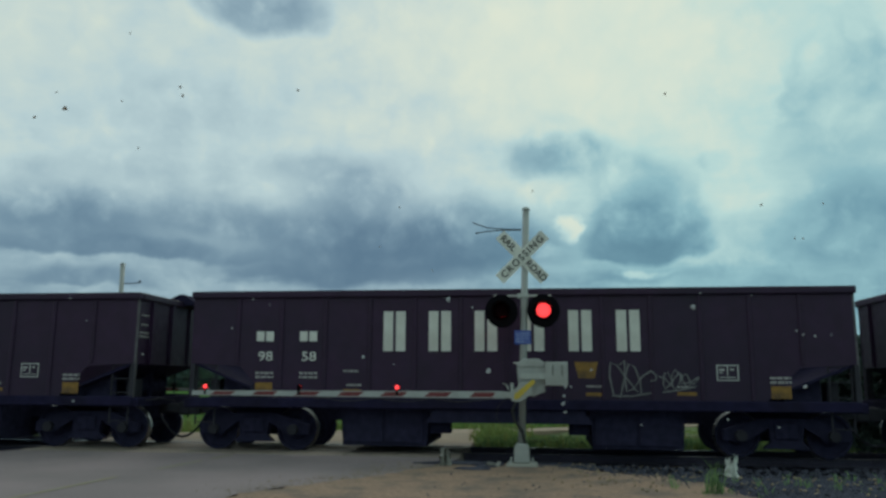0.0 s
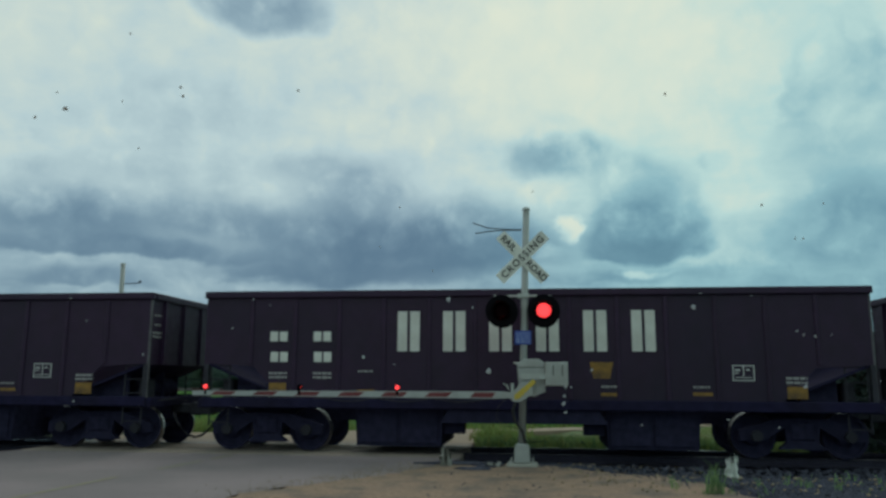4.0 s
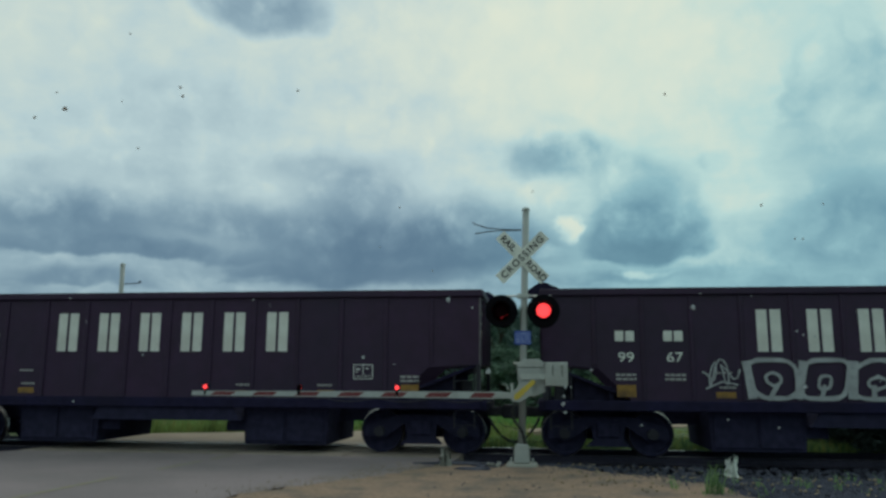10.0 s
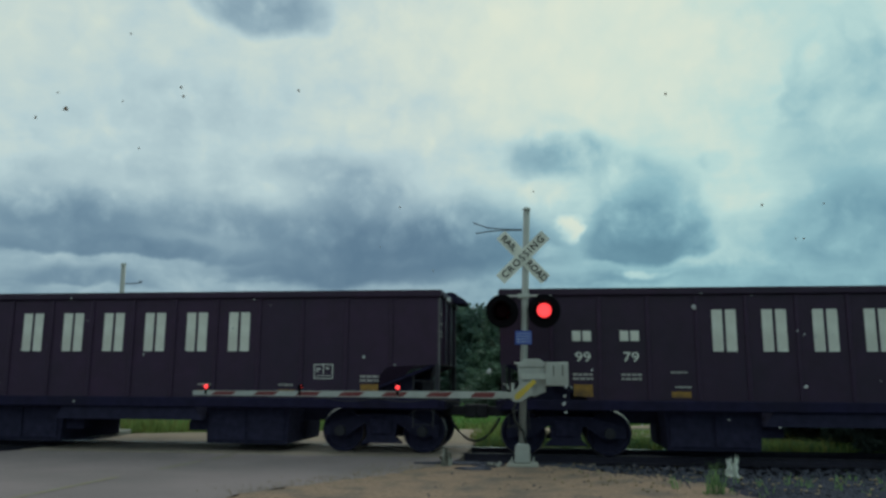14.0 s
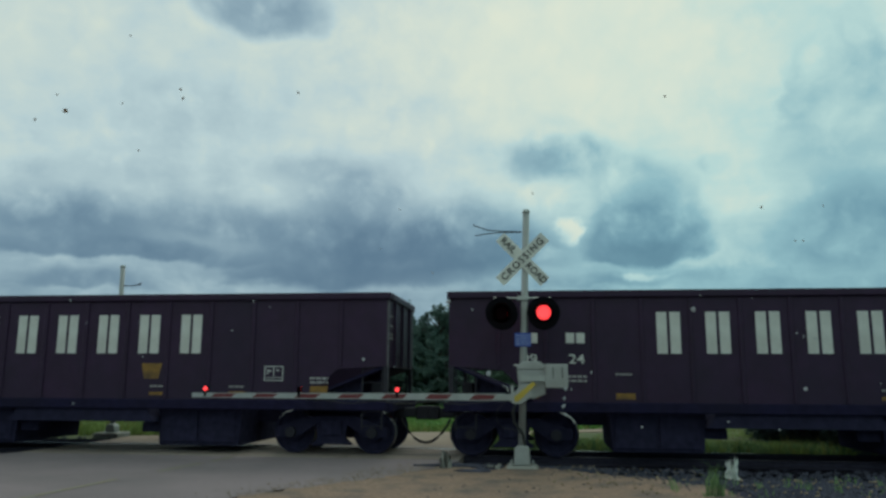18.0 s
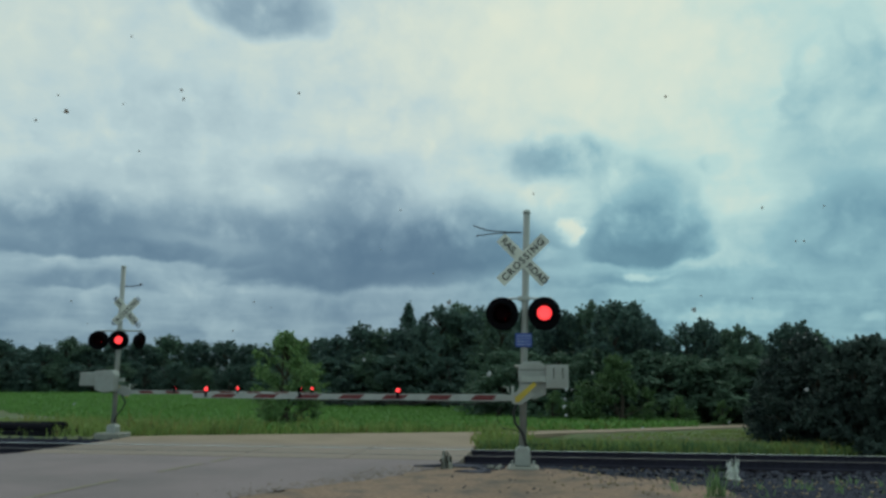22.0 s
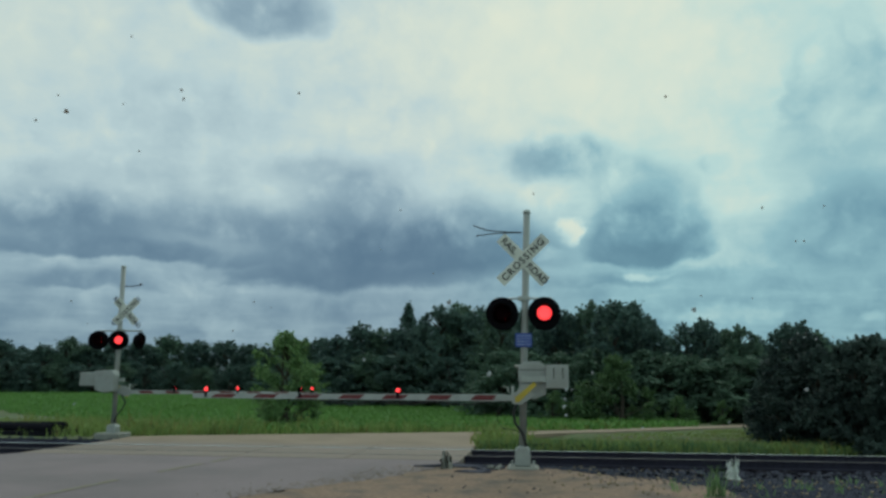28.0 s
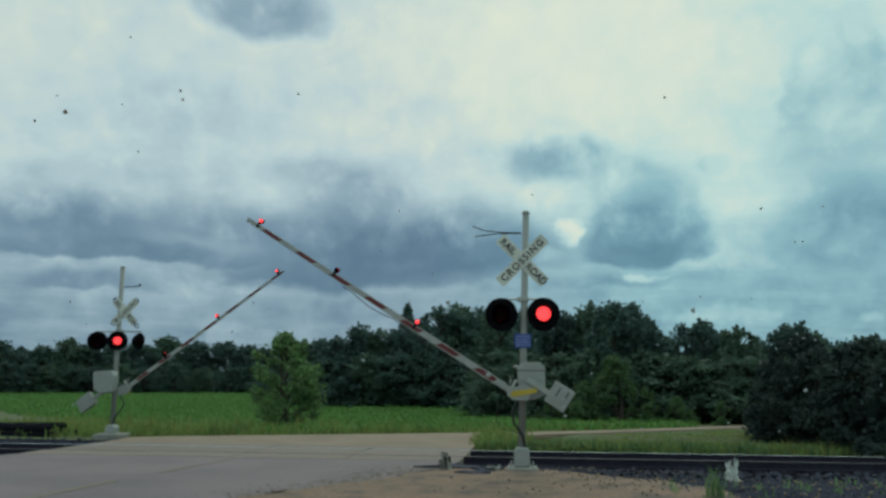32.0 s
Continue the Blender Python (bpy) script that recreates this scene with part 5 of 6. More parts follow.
def tall_figures():
    """Two tall rounded shapes side by side on the last car: dark inside, pale caps, yellow edges."""
    fill, caps, edges = ([], []), ([], []), ([], [])
    for x in (L0 + 8.33, L0 + 9.33):
        stroke(*fill, [(x - 0.18, 2.66), (x - 0.16, 1.24)], 0.44)
        stroke(*fill, [(x + 0.20, 2.66), (x + 0.24, 1.24)], 0.42)
        stroke(*caps, [(x - 0.24, 2.80), (x - 0.12, 2.83), (x, 2.85), (x + 0.10, 2.84), (x + 0.20, 2.80)], 0.30)
        stroke(*caps, [(x - 0.05, 2.42), (x - 0.02, 2.10), (x + 0.06, 2.40)], 0.035)
        stroke(*edges, [(x - 0.42, 2.58), (x - 0.36, 2.70), (x - 0.10, 2.74), (x + 0.30, 2.74), (x + 0.44, 2.62), (x + 0.42, 2.08), (x + 0.30, 2.02)], 0.035)
        stroke(*edges, [(x - 0.40, 2.58), (x - 0.33, 1.9), (x - 0.24, 1.24)], 0.10)
        stroke(*edges, [(x + 0.02, 1.24), (x + 0.06, 1.75), (x + 0.10, 1.98)], 0.07)
        stroke(*edges, [(x + 0.16, 1.98), (x + 0.22, 1.6), (x + 0.30, 1.24)], 0.06)
        stroke(*edges, [(x + 0.40, 2.0), (x + 0.46, 1.6), (x + 0.42, 1.24)], 0.05)
        stroke(*edges, [(x - 0.28, 2.02), (x, 1.98), (x + 0.3, 2.02)], 0.03)
    return [raw_mesh("spray_paint", *fill, SPRAY_NAVY), raw_mesh("spray_paint", *caps, SPRAY_PALE), raw_mesh("spray_paint", *edges, SPRAY_YELLOW)]


def heart(mat):
    V, F = [], []
    cx = L0 + 12.05
    pts = []
    for j in range(30):
        a = 6.283 * j / 29
        pts.append((cx + 0.36 * math.sin(a) ** 3, 2.40 + 0.03 * (13 * math.cos(a) - 5 * math.cos(2 * a) - 2 * math.cos(3 * a) - math.cos(4 * a))))
    stroke(V, F, pts, 0.06)
    return raw_mesh("spray_paint", V, F, mat)


def gem(mat):
    V, F = [], []
    cx, cz = L0 + 10.38, 2.2
    for pts in (((-0.5, 0.12), (-0.3, 0.35), (0.3, 0.35), (0.5, 0.12), (0.0, -0.42), (-0.5, 0.12), (0.5, 0.12)), ((-0.2, 0.12), (0, -0.4), (0.2, 0.12), (0.1, 0.35), (-0.2, 0.12)), ((-0.35, 0.0), (-0.1, 0.25), (0.15, 0.0), (0.35, 0.25))):
        stroke(V, F, [(cx + a, cz + b) for a, b in pts], 0.03)
    return raw_mesh("spray_paint", V, F, mat)


# what each car shows: number ("" where it cannot be read), hoods on its corners, yellow stripes
FLEET = {-2: ("", "", ""), -1: ("", "", ""), 0: ("9858", "", ""), 1: ("9808", "r", ""), 2: ("9972", "l", ""), 3: ("9978", "l", ""), 4: ("9882", "r", ""), 5: ("", "", ""), 6: ("", "", ""),
         7: ("9783", "l", "l"), 8: ("9943", "l", "r"), 9: ("9970", "r", ""), 10: ("9866", "l", ""), 11: ("9880", "l", ""), 12: ("9967", "l", ""), 13: ("9781", "r", ""),
         14: ("9926", "l", ""), 15: ("9883", "r", ""), 16: ("9864", "l", ""), 17: ("9979", "r", ""), 18: ("9691", "r", ""), 19: ("", "r", "r"), 20: ("9973", "", ""), 21: ("9949", "l", ""),
         22: ("9924", "r", "r"), 23: ("9942", "l", ""), 24: ("9958", "", ""), 25: ("9947", "l", ""), 26: ("9851", "", "")}

PAINTED = {
    0: [scrawl(L0 + 8.95, L0 + 9.7, 1.2, 1.95, 1, SPRAY_DIM, 0.03, 2), scrawl(L0 + 9.95, L0 + 10.6, 1.35, 1.75, 2, SPRAY_DIM, 0.025)],
    1: [],
    2: [scrawl(L0 + 4.25, L0 + 4.8, 1.5, 1.85, 3, SPRAY, 0.035), scrawl(L0 + 5.3, L0 + 5.6, 1.35, 1.6, 4, SPRAY, 0.03), scrawl(L0 + 6.3, L0 + 6.7, 1.45, 1.85, 5, SPRAY, 0.03, 2), scrawl(L0 + 9.0, L0 + 10.6, 1.3, 2.0, 6, SPRAY_DIM, 0.05), scrawl(L0 + 11.0, L0 + 12.6, 1.3, 2.1, 7, SPRAY_DIM, 0.04)],
    7: [scrawl(L0 + 4.2, L0 + 5.0, 1.35, 1.8, 8, SPRAY_DIM, 0.04, 3)],
    10: [outline_letters(L0 + 3.6, L0 + 10.8, 1.25, 2.05, 7, 9, SPRAY_DIM, 0.03, True)],
    11: [scrawl(L0 + 0.15, L0 + 1.0, 2.2, 2.95, 10, SPRAY, 0.03, 5), scrawl(L0 + 1.2, L0 + 2.0, 1.7, 1.85, 11, SPRAY, 0.025), scrawl(L0 + 3.1, L0 + 3.7, 1.55, 2.1, 12, SPRAY_DIM, 0.03), scrawl(L0 + 4.1, L0 + 5.6, 1.4, 1.75, 13, SPRAY, 0.04), scrawl(L0 + 6.1, L0 + 6.8, 1.3, 1.95, 14, SPRAY, 0.05, 3), scrawl(L0 + 7.1, L0 + 7.8, 1.2, 1.9, 15, SPRAY, 0.06, 3), scrawl(L0 + 9.05, L0 + 9.8, 1.25, 1.85, 16, SPRAY, 0.04), scrawl(L0 + 10.0, L0 + 10.75, 1.2, 1.95, 17, SPRAY, 0.035), scrawl(L0 + 11.9, L0 + 12.6, 1.65, 1.85, 18, SPRAY, 0.03), scrawl(L0 + 12.8, L0 + 13.3, 1.65, 1.85, 19, SPRAY, 0.025)],
    12: [outline_letters(L0 + 4.0, L0 + 10.8, 1.2, 1.98, 7, 21, SPRAY, 0.085), scrawl(L0 + 3.2, L0 + 3.8, 1.45, 2.0, 22, SPRAY, 0.03), scrawl(L0 + 11.8, L0 + 12.5, 1.5, 2.05, 23, SPRAY_DIM, 0.03)],
    20: [outline_letters(L0 + 4.0, L0 + 5.4, 1.3, 1.95, 3, 24, SPRAY_DIM, 0.035, True)],
    24: [scrawl(L0 + 7.9, L0 + 8.9, 1.3, 1.65, 26, SPRAY, 0.03, 6), scrawl(L0 + 9.1, L0 + 10.0, 1.3, 1.95, 27, SPRAY, 0.03, 6), scrawl(L0 + 10.4, L0 + 11.2, 1.5, 1.85, 28, SPRAY, 0.03, 5), scrawl(L0 + 12.1, L0 + 12.9, 1.5, 1.85, 29, SPRAY, 0.03, 5)],
    26: [*tall_figures(), heart(SPRAY_BLUE), gem(SPRAY_DIM), scrawl(L0 + 9.85, L0 + 10.55, 2.7, 2.95, 30, SPRAY_DIM, 0.025)],
}


def corner_hood(x, inward, y0, y1):
    """A low peaked roof on the rim at a car's end, which juts out over it."""
    bm = bmesh.new()
    s = inward
    slab(bm, ((x - s * 0.34, TOP - 0.10), (x - s * 0.36, TOP - 0.03), (x - s * 0.06, TOP + 0.17), (x + s * 0.06, TOP + 0.17), (x + s * 0.42, TOP + 0.01), (x + s * 0.42, TOP - 0.02), (x, TOP - 0.02), (x - s * 0.12, TOP - 0.10)), y0, y1)
    return bm


base_car = build_car()
CARS = []
for k, (number, hoods, stripes) in FLEET.items():
    car = base_car if k == -2 else copy_thing(base_car, pose(0, 0, 0))
    CARS.append((k, car))
for k, car in CARS:
    number, hoods, stripes = FLEET[k]
    rnd = random.Random(100 + k)
    for me, x in MARKS if k != 26 else MARKS[:4]:
        part("white_mark", me, None, car, "stout white painted bars of the owner's mark", pose(x, Y_DECAL, 2.545))
    for i, x in enumerate((1.64, 2.60)):
        part("owner_code", CODE, None, car, "two white bars", pose(L0 + x, Y_DECAL, 2.44))
        if number:
            part("number", pair_mesh(number[2 * i:2 * i + 2]), None, car, "white car number", pose(L0 + x + 0.02, Y_DECAL, 2.005))
        else:
            part("number", CODE, None, car, "two white bars", pose(L0 + x + 0.02, Y_DECAL, 2.005))
    for x, z, kind in ((1.65, 1.62, 0), (2.62, 1.62, 1), (3.55, 1.71, 5), (3.62, 1.42, 6), (12.22, 1.56, 2), (10.40, 1.42, 5), (8.60, 1.42, 6)):
        if rnd.random() < 0.92:
            part("small_print", PRINTS[kind], None, car, "faded white unreadable print", pose(L0 + x, Y_DECAL, z))
    part("data_panel", DATA_PANEL, None, car, "white framed data panel", pose(L0 + 11.22, Y_DECAL, 1.70))
    part("orange_plate", PLATE_B, None, car, "rusty orange square reflector plate", pose(L0 + 12.22, Y_DECAL, 1.34))
    part("orange_plate", PLATE_B, None, car, "rusty orange square reflector plate", pose(L0 + 1.65, Y_DECAL, 1.36))
    part("orange_plate", PLATE_O, None, car, "rusty orange reflector plate", pose(L0 + 3.58, Y_DECAL, 1.27))
    part("yellow_plate", PLATE_Y, None, car, "dull yellow reflector plate", pose(L0 + 8.62, Y_DECAL, 1.26))
    part("yellow_plate", PLATE_Y, None, car, "dull yellow reflector plate", pose(L0 + 10.42, Y_DECAL, 1.28))
    if rnd.random() < 0.6:
        part("orange_plate", PLATE_T, None, car, "orange shield-shaped plate", pose(L0 + 8.45, Y_DECAL, 1.74))
    if "l" in stripes or k == 7:
        part("yellow_stripe", STRIPE_Y, None, car, "upright yellow stripe", pose(L0 + 0.98, Y_DECAL, 2.15))
    if "r" in stripes:
        part("yellow_stripe", STRIPE_Y, None, car, "upright yellow stripe", pose(L0 + 12.75, Y_DECAL, 2.15))
    for z, me in ((2.93, PRINTS[5]), (2.72, PRINTS[6]), (2.50, PRINTS[0])):
        part("small_print", me, None, car, "faded white unreadable print", pose(HALF + 0.004, -1.25, z, 0, 0, 90))
    if "l" in hoods:
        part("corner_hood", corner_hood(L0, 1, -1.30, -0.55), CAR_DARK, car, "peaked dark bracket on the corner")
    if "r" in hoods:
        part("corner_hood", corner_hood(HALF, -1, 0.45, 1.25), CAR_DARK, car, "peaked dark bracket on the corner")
    for i, me in enumerate(PAINTED.get(k, ())):
        part("spray_paint", me, None, car, "spray-painted loops and slashes", pose(0, Y_DECAL - 0.034 - 0.002 * (i % 3), 0))
last = CARS[-1][1]
bm = bevelled(box(bmesh.new(), -0.14, 0.14, -0.10, 0.10, -0.26, 0.26), 0.03)
part("end_marker", bm, material("marker_red", (0.50, 0.06, 0.03), 0.5), last, "red end-of-train box on the coupler", pose(L0 - 0.62, 0, 1.30))
tagged(last, "dark red open-top ballast hopper car, last of the train")


# ---------- trees and bushes ----------
def tree_parts(seed, height, width, leaves, leaf, low=0.08, clumps=26, point=0.0):
    """Trunk with limbs, and a crown of leaf clumps with an uneven outline; centred on the origin."""
    r = np.random.RandomState(seed)
    bm = bmesh.new()
    top = height * 0.8
    tube(bm, [(0.05 * height * math.sin(2.1 * t + seed), 0.03 * height * math.sin(3 * t), height * 0.8 * t) for t in (0, 0.2, 0.45, 0.7, 1)], 0.035 * height, 8, 0.006 * height)
    centres, radii = [], []
    for i in range(clumps):
        t = low + (1 - low) * ((i + 0.5) / clumps)
        reach = width * (math.sin(math.pi * min(1, 0.16 + 0.84 * t ** (0.8 + point))) ** 0.75) * (0.35 + 0.75 * r.rand())
        a = i * 2.4 + 1.6 * r.rand()
        rad = height * (0.04 + 0.085 * r.rand() ** 1.5) * (1.2 - 0.55 * t)
        c = np.array([reach * math.cos(a) * 0.8, reach * math.sin(a) * 0.8, height * t * (0.96 if t > 0.9 else 1)])
        c[2] = min(c[2], height - rad * 0.8)
        centres.append(c)
        radii.append(rad)
        if i % 2 == 0:
            z = max(0.08 * height, c[2] - reach * 0.7)
            tube(bm, [(0, 0, min(z, top)), tuple(c * (0.5, 0.5, 1) - (0, 0, reach * 0.2)), tuple(c)], 0.012 * height, 5, 0.003 * height)
    trunk = mesh_of("trunk", bm, BARK)
    radii = np.array(radii)
    pick = r.choice(clumps, leaves, p=radii ** 2 / (radii ** 2).sum())
    d = r.randn(leaves, 3)
    d /= np.linalg.norm(d, axis=1)[:, None]
    hub = np.array(centres)
    pos = hub[pick] + d * (radii[pick] * (0.25 + 1.05 * r.rand(leaves)))[:, None] * (1.2, 1.2, 0.8)
    # sprays of leaves along twigs that stick out of the clumps
    twigs = clumps * 5
    owner = r.randint(clumps, size=twigs)
    way = hub[owner] * (1, 1, 0) / (np.linalg.norm(hub[owner][:, :2], axis=1)[:, None] + 0.01) + r.randn(twigs, 3) * 0.7 + (0, 0, 0.55)
    way *= (radii[owner] * (0.9 + 1.3 * r.rand(twigs)) / np.linalg.norm(way, axis=1))[:, None]
    on_twig = np.arange(leaves) % 3 == 0
    which = r.randint(twigs, size=leaves)
    along = 0.45 + 0.6 * r.rand(leaves)
    spray = hub[owner][which] + way[which] * along[:, None] + r.randn(leaves, 3) * (leaf * 0.9) * (1.3 - along)[:, None]
    pos[on_twig] = spray[on_twig]
    pos[:, 2] = np.minimum(pos[:, 2], height * (1.0 + 0.03 * r.rand(leaves)))
    pos[:, 2] = np.maximum(pos[:, 2], 0.03)
    u = r.randn(leaves, 3)
    u /= np.linalg.norm(u, axis=1)[:, None]
    w = np.cross(u, r.randn(leaves, 3))
    w /= np.linalg.norm(w, axis=1)[:, None]
    s = (leaf * (0.6 + 0.8 * r.rand(leaves)))[:, None]
    verts = np.stack([pos - u * s, pos + w * s * 0.55, pos + u * s + w * s * 0.15, pos - w * s * 0.55], 1).reshape(-1, 3)
    idx = np.arange(leaves * 4).reshape(-1, 4)
    me = bpy.data.meshes.new("crown")
    me.from_pydata(verts.tolist(), [], idx.tolist())
    me.update()
    return trunk, me


TREE_KINDS = [tree_parts(11, 8, 3.0, 7000, 0.16, clumps=46), tree_parts(12, 8, 2.5, 6600, 0.16, clumps=44, point=0.3), tree_parts(13, 8, 3.3, 7400, 0.17, clumps=50), tree_parts(14, 8, 2.8, 7000, 0.16, clumps=54), tree_parts(15, 8, 2.2, 6000, 0.15, clumps=40, point=0.5)]
COPIES = {}


def tree(x, y, height, spread=1.0, kind=0, mat=None, label="", name="tree", group="trees of the wood", low=0.0):
    trunk, crown = TREE_KINDS[kind]
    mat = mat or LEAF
    if (kind, mat.name) not in COPIES:
        me = crown.copy()
        me.materials.clear()
        me.materials.append(mat)
        COPIES[kind, mat.name] = me
    k = height / 8
    ob = thing(name, Matrix.LocRotScale((x, y, ground_z(x, y) - 0.05 + low), Euler((0, 0, (x * 7.3 + y * 3.1) % 6.28)), (k * spread, k * spread, k)), label or "dense leafy tree at the edge of the field", "tree", group)
    part("trunk", trunk, None, ob)
    part("crown", COPIES[kind, mat.name], None, ob, "crown of dark green leaves")
    return ob


def at(azimuth, d):
    """A point of the land, seen from the car at that bearing and distance."""
    return EYE.x + d * math.sin(radians(azimuth)), EYE.y + d * math.cos(radians(azimuth))


# skylines of the woods: bearing and how high the tops stand over the horizon (degrees)
LEFT_WOOD = ((-38.6, 2.6), (-37.2, 2.6), (-35.8, 2.2), (-34.5, 2.3), (-33.0, 2.8), (-31.8, 2.5), (-30.4, 2.6), (-28.6, 2.7), (-26.8, 3.1), (-24.9, 2.8), (-22.9, 2.85), (-21.4, 2.65), (-20.2, 2.5), (-18.6, 2.6))
MID_WOOD = ((-17.4, 3.0), (-16.2, 3.2), (-14.9, 3.4), (-13.2, 4.2), (-11.8, 3.9), (-10.5, 3.9), (-8.8, 4.3), (-7.4, 5.7), (-5.9, 5.8), (-4.4, 5.5))
RIGHT_WOOD = ((-2.9, 5.7), (-1.0, 5.5), (0.9, 5.5), (2.0, 5.3), (3.7, 5.8), (5.4, 6.0), (6.8, 5.85), (8.2, 4.2), (9.3, 3.3), (10.4, 4.2), (11.6, 4.6), (12.9, 3.8), (14.0, 4.1), (15.6, 2.8), (16.8, 4.0), (17.8, 4.2), (18.9, 3.5), (20.2, 2.9), (21.2, 2.9), (22.4, 3.2), (23.8, 3.4))
wood_rnd = random.Random(8)
for skyline, dist, spread, deep in ((LEFT_WOOD, 140, 1.5, 14), (MID_WOOD, 66, 1.1, 8), (RIGHT_WOOD, 47, 0.82, 7)):
    for i, (a, e) in enumerate(skyline):
        for row in range(2):
            d = dist + deep * row + wood_rnd.uniform(-2, 2)
            b = a + (0.8 if row else 0) * 60 / dist
            x, y = at(b, d)
            h = math.tan(radians(e - (0.9 if row else 0) * (1 if dist < 100 else 0.35))) * d + EYE.z - ground_z(x, y)
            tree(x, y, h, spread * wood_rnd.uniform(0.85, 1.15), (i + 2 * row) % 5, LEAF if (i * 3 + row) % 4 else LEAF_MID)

# undergrowth that closes the foot of the woods
for skyline, dist, e in ((LEFT_WOOD, 132, 1.15), (MID_WOOD, 62, 1.9), (RIGHT_WOOD, 43.5, 2.3)):
    for i, (a, _) in enumerate(skyline):
        x, y = at(a + 0.5, dist + wood_rnd.uniform(-1, 1))
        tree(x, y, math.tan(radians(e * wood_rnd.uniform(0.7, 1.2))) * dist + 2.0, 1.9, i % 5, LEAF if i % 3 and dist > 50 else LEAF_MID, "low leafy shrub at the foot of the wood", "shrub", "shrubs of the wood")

# the single bush in the field, light green shrubs, and the big bush beside the rails
x, y = at(-18.55, 28.9)
TREE_KINDS.append(tree_parts(31, 4, 1.75, 10000, 0.075, low=0.0, clumps=56, point=0.4))
TREE_KINDS.append(tree_parts(32, 3.4, 2.0, 20000, 0.065, low=0.02, clumps=70))
TREE_KINDS.append(tree_parts(33, 3.4, 2.2, 20000, 0.065, low=0.02, clumps=70))
TREE_KINDS.append(tree_parts(35, 4, 2.2, 8000, 0.085, low=0.02, clumps=24, point=-0.2))
TREE_KINDS.append(tree_parts(36, 4, 1.7, 7000, 0.085, low=0.02, clumps=20, point=-0.1))


def bush(x, y, height, natural, kind, mat, label, spread=1.0, name="bush"):
    trunk, crown = TREE_KINDS[kind]
    me = crown.copy()
    me.materials.clear()
    me.materials.append(mat)
    k = height / natural
    ob = thing(name, Matrix.LocRotScale((x, y, ground_z(x, y) - 0.04), Euler((0, 0, x % 6.28)), (k * spread, k * spread, k)), label, "bush", "bushes")
    part("trunk", trunk, None, ob)
    part("crown", me, None, ob, "small leaves in loose clumps")
    return ob


bush(x, y, 3.5, 4, 5, LEAF_LIGHT, "young light green tree standing alone at the field's edge", 1.0, "young_tree")
for a, d, h, kind, spread in ((16.6, 24.5, 2.5, 6, 0.9), (18.8, 24.0, 2.9, 7, 1.0), (21.2, 23.0, 2.9, 6, 1.1), (23.9, 22.5, 3.0, 7, 1.1), (18.0, 27.5, 3.4, 7, 1.0), (22.0, 27.0, 3.3, 6, 1.1)):
    x, y = at(a, d)
    bush(x, y, h, 3.4, kind, LEAF_DEEP, "big dark green bush beside the track", spread)
for a, d, h, kind in ((5.6, 37.5, 3.3, 8), (3.2, 38.5, 2.1, 9), (1.0, 38, 1.6, 8), (7.6, 38.5, 1.8, 9), (9.6, 39, 1.4, 8), (12.6, 39, 1.2, 9)):
    x, y = at(a, d)
    bush(x, y, h, 4, kind, LEAF_SHRUB, "light green shrub in front of the wood", 1.05, "shrub")

# a bare, pointed spruce that stands over the wood
x, y = at(-9.75, 68)
h = math.tan(radians(5.75)) * 68 + EYE.z - ground_z(x, y)
spruce = thing("spruce", pose(x, y, ground_z(x, y)), "thin half-bare pointed spruce in the wood", "tree", "trees of the wood")
bm = bmesh.new()
tube(bm, ((0, 0, 0), (0.05, 0, h * 0.5), (0, 0, h)), 0.16, 8, 0.02)
r = random.Random(3)
for i in range(60):
    z = h * (0.45 + 0.53 * i / 60)
    a = i * 2.4
    reach = 0.25 + 2.2 * (h - z) / h
    tube(bm, ((0, 0, z), (reach * math.cos(a) * r.uniform(0.6, 1.1), reach * math.sin(a), z + 0.25 * r.random())), 0.035, 4, 0.01)
part("trunk", bm, BARK, spruce, "bare trunk with short twigs")
R = np.random.RandomState(5)
V, F = [], []
for i in range(1500):
    t = R.rand()
    z = h * (0.5 + 0.49 * t)
    a, reach = R.rand() * 6.28, (0.15 + 1.6 * (1 - t)) * R.rand() ** 0.5
    p = np.array((reach * math.cos(a), reach * math.sin(a), z + 0.15 * R.randn()))
    u, w = R.randn(3) * 0.10, R.randn(3) * 0.10
    n = len(V)
    V += [tuple(p - u), tuple(p + w), tuple(p + u), tuple(p - w)]
    F.append((n, n + 1, n + 2, n + 3))
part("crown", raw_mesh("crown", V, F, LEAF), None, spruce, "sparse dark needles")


# ---------- dirt on the windscreen ----------
def speck_sheet(name, spots, mat, label, seed):
    """Small dried splashes that sit on the windscreen's plane, 0.7 m ahead of the eye. Bearings in degrees."""
    r = random.Random(seed)
    bm = bmesh.new()
    for a, e, size in spots:
        way = Vector((math.sin(radians(a)) * math.cos(radians(e)), math.cos(radians(a)) * math.cos(radians(e)), math.sin(radians(e))))
        c = EYE + way * 0.7
        side = way.cross(Vector((0, 0, 1))).normalized()
        up = side.cross(way)
        s = size * 0.00031
        ring = [bm.verts.new(c + (side * math.cos(q) * r.uniform(0.5, 1.1) + up * math.sin(q) * r.uniform(0.6, 1.3)) * s) for q in (6.283 * j / 13 for j in range(13))]
        peak = bm.verts.new(c - way * s * 0.3)
        for j in range(13):
            bm.faces.new((ring[j], ring[(j + 1) % 13], peak))
    return tagged(new(name, mesh_of(name, bm, mat)), label, "dirt", kind="stuff")


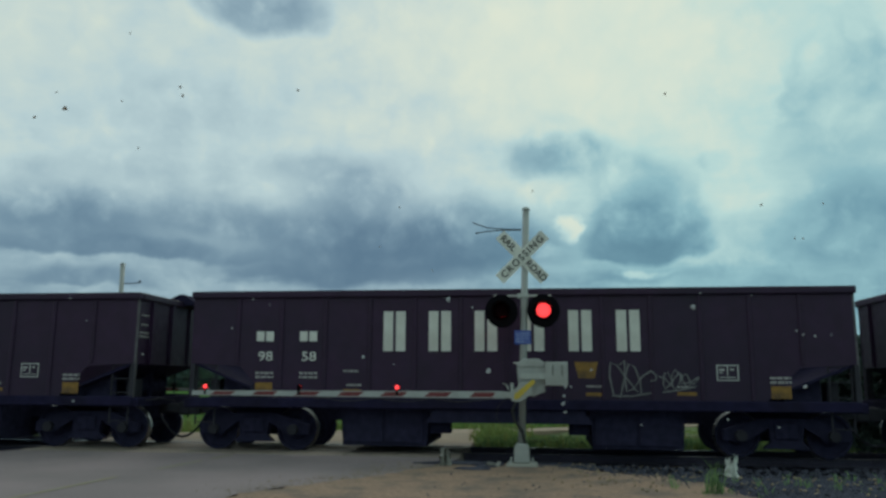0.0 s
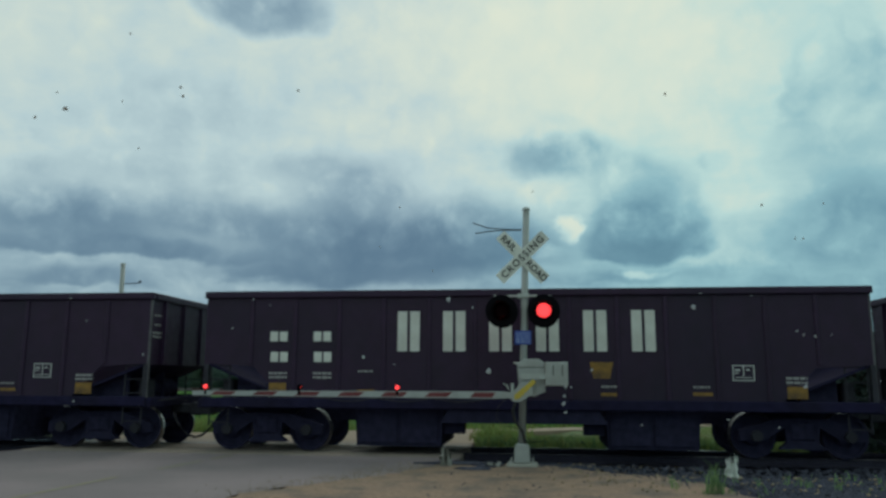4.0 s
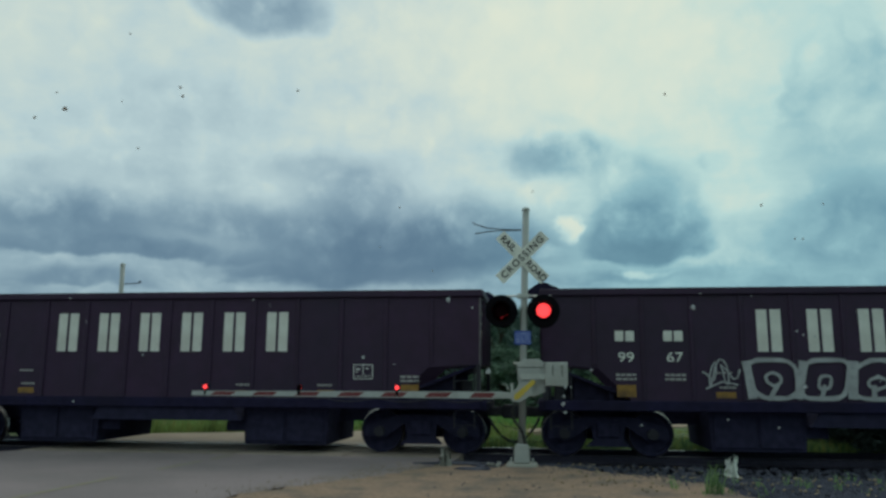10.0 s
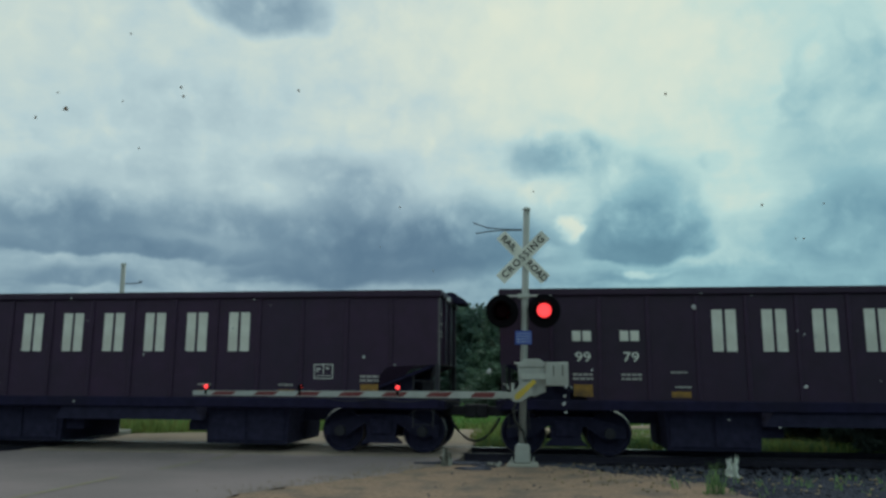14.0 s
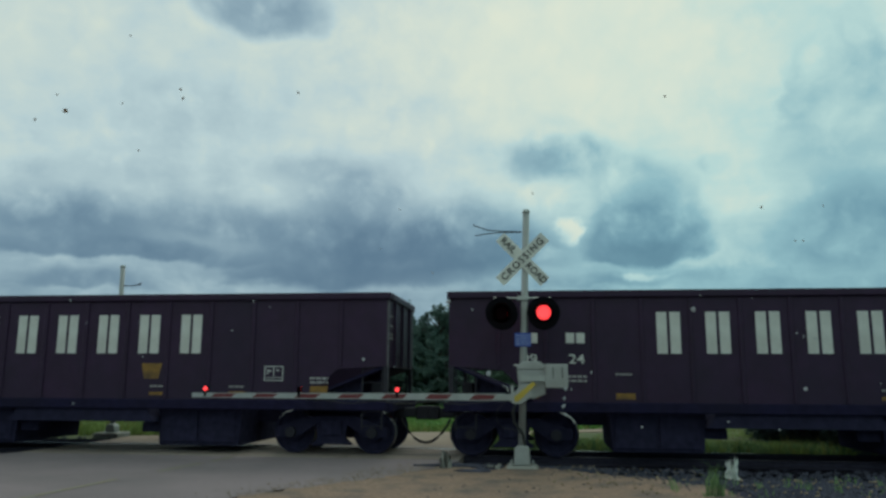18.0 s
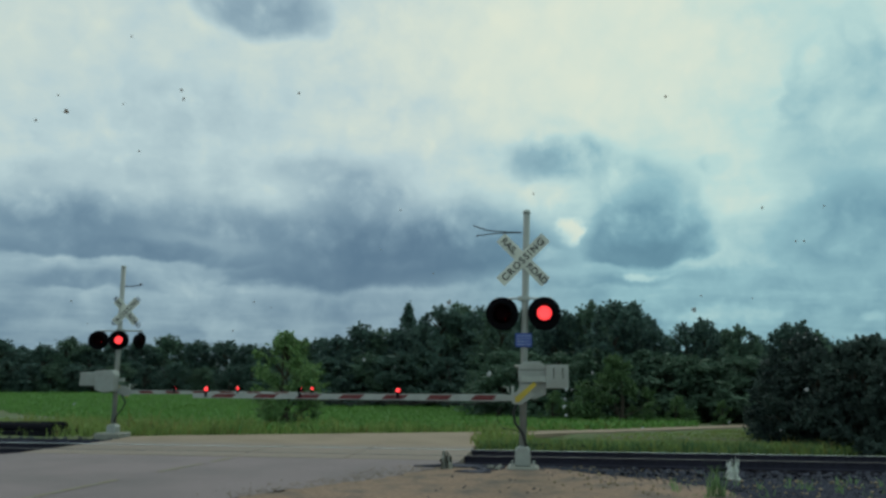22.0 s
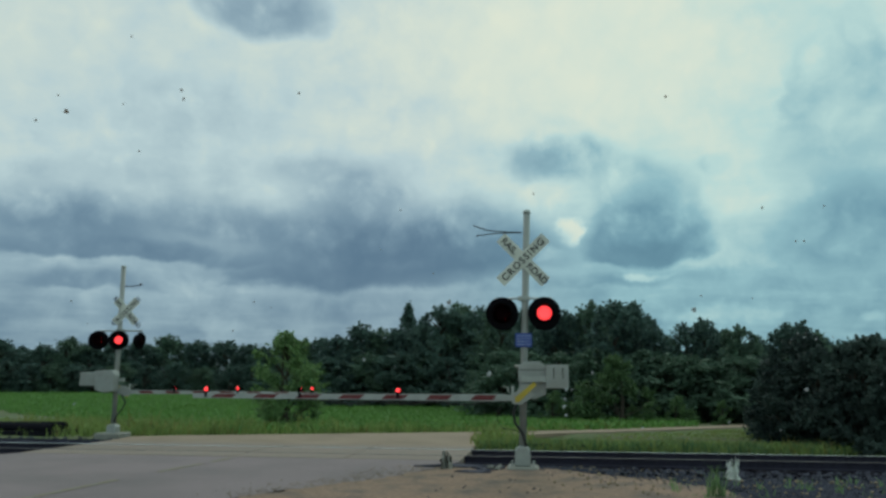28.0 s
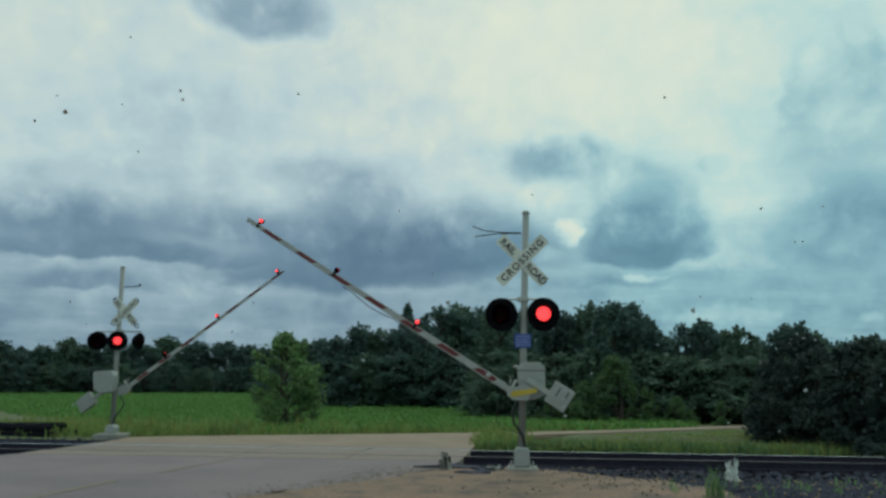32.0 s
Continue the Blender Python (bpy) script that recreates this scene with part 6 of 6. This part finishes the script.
speck_sheet("windscreen_splashes", ((-6.7, 5.9, 8), (11.1, 5.17, 8), (-13.0, 1.59, 5), (-3.7, 0.6, 8), (18.0, -0.39, 6), (-4.9, 5.32, 4), (3.8, 0.71, 4), (-22.5, 3.54, 3), (-21.1, 5.66, 3), (-33.2, 5.25, 3), (1.8, -1.65, 4), (2.3, -0.51, 3),
             (-28.4, 1.6, 3), (-32.5, -1.56, 3), (11.6, 6.12, 3), (-19.9, 5.28, 2), (18.8, 2.97, 3), (18.1, 3.1, 3), (7.2, -3.12, 3), (16.2, -3.09, 3), (13.0, -2.65, 3), (-32.1, 3.78, 2), (19.8, 3.06, 2), (15.0, 5.85, 2), (-11.9, 9.79, 2), (-7.9, 8.06, 3), (22.4, 0.01, 2), (-10.7, 1.06, 2), (1.8, -2.33, 3),
             (1.9, -0.51, 5), (1.8, -1.16, 4), (1.7, -1.77, 5), (1.9, -2.33, 3), (17.7, 3.37, 3)),
            SPECK_PALE, "pale dried splashes on the windscreen", 1)
speck_sheet("windscreen_insects", ((-34.58, 17.87, 6.8), (-27.08, 20.38, 4.1), (-26.88, 19.79, 4.1), (-36.38, 17.02, 4.1), (-18.48, 21.00, 4.1), (-35.18, 18.85, 2.7), (9.82, 20.39, 4.1), (16.02, 12.08, 4.1), (19.92, 11.85, 2.7), (-29.68, 15.86, 2.7), (-30.98, 18.91, 2.7), (18.02, 9.63, 2.7), (18.52, 9.59, 2.7), (-30.78, 23.46, 2.7), (-10.48, 12.78, 2.7), (-0.28, 13.94, 2.7)),
            SPECK_DARK, "small dark insect spots on the windscreen", 2)


# ---------- what moves ----------
def motions():
    # the train: the left end of the first car, metres along the track
    run = [(0, -7.49), (1.6, 22.6), (3.2, 52.63), (5.6, 98.13), (6.4, 113.06), (8.0, 142.91), (9.6, 172.67), (11.2, 202.38), (12.8, 232.03), (14.4, 261.62), (16.8, 305.97), (18.4, 335.53), (20.0, 365.04), (20.6, 376.14), (21.0, 383.52), (21.4, 390.9), (26, 475.5), (32, 586)]
    for k, car in CARS:
        walk(car, [(t, pose(x - CAR_PITCH * k + CAR_LEN / 2, 0, 0)) for t, x in run])
    # the wheels roll while their car is before the camera
    times, places = [t for t, _ in run], [x for _, x in run]
    for k, car in CARS:
        seen = [f for f in range(0, 32 * FPS, 1) if -34 < np.interp(f / FPS, times, places) - CAR_PITCH * k < 9]
        if not seen:
            continue
        for truck_part in car.children:
            if not truck_part.name.startswith("truck"):
                continue
            for wheel in truck_part.children:
                if wheel.name.startswith("wheel"):
                    rest = wheel.matrix_basis.copy()
                    turns = [(f / FPS, np.interp(f / FPS, times, places) / 0.457) for f in seen]
                    rows = [(t, Matrix.Translation(rest.translation) @ Matrix.Rotation(a, 4, "Y") @ rest.to_3x3().to_4x4()) for t, a in turns]
                    if turns[0][0] > 0:
                        rows.insert(0, (0, rows[0][1]))
                    rows.append((32, rows[-1][1]))
                    walk(wheel, rows)
    # the gates begin to rise when the train has gone
    lift_near = ((0, 0), (28.7, 0), (28.9, 1.0), (29.0, 2.4), (29.5, 7.6), (30, 12.7), (30.5, 17.8), (31, 22.8), (31.5, 27.9), (32, 32.6))
    lift_far = ((0, 0), (28.7, 0), (28.9, 1.4), (29.0, 2.6), (29.5, 8.6), (30, 14.6), (30.5, 20.2), (31, 25.6), (31.5, 31.2), (32, 36.4))
    walk(near_arm, [(t, NEAR_PIVOT @ pose(0, 0, 0, 0, a)) for t, a in lift_near])
    walk(far_arm, [(t, FAR_PIVOT @ pose(0, 0, 0, 0, a)) for t, a in lift_far])
    # the lamps: each lens turns its lit or its dark side out, twice in a period
    period, first = 0.9935, 0.365
    for lens, base, phase, ahead in LENS:
        if phase == 2:
            continue
        rows = []
        lit = phase == 0

        def side(on):
            return base @ pose(0, 0, 0, 0, 0, 0 if on else 180)

        rows.append((0, side(lit)))
        n = 0
        while True:
            t = first - ahead + n * period / 2
            if t > 31.9:
                break
            a, b = (0, 180) if lit else (180, 360)
            f0 = round(t * FPS)
            for i, q in enumerate((0, 60, 120, 180)):
                rows.append(((f0 - 1 + i) / FPS, base @ pose(0, 0, 0, 0, 0, a + q)))
            lit = not lit
            n += 1
        rows.append((32, side(lit)))
        walk(lens, rows)


motions()
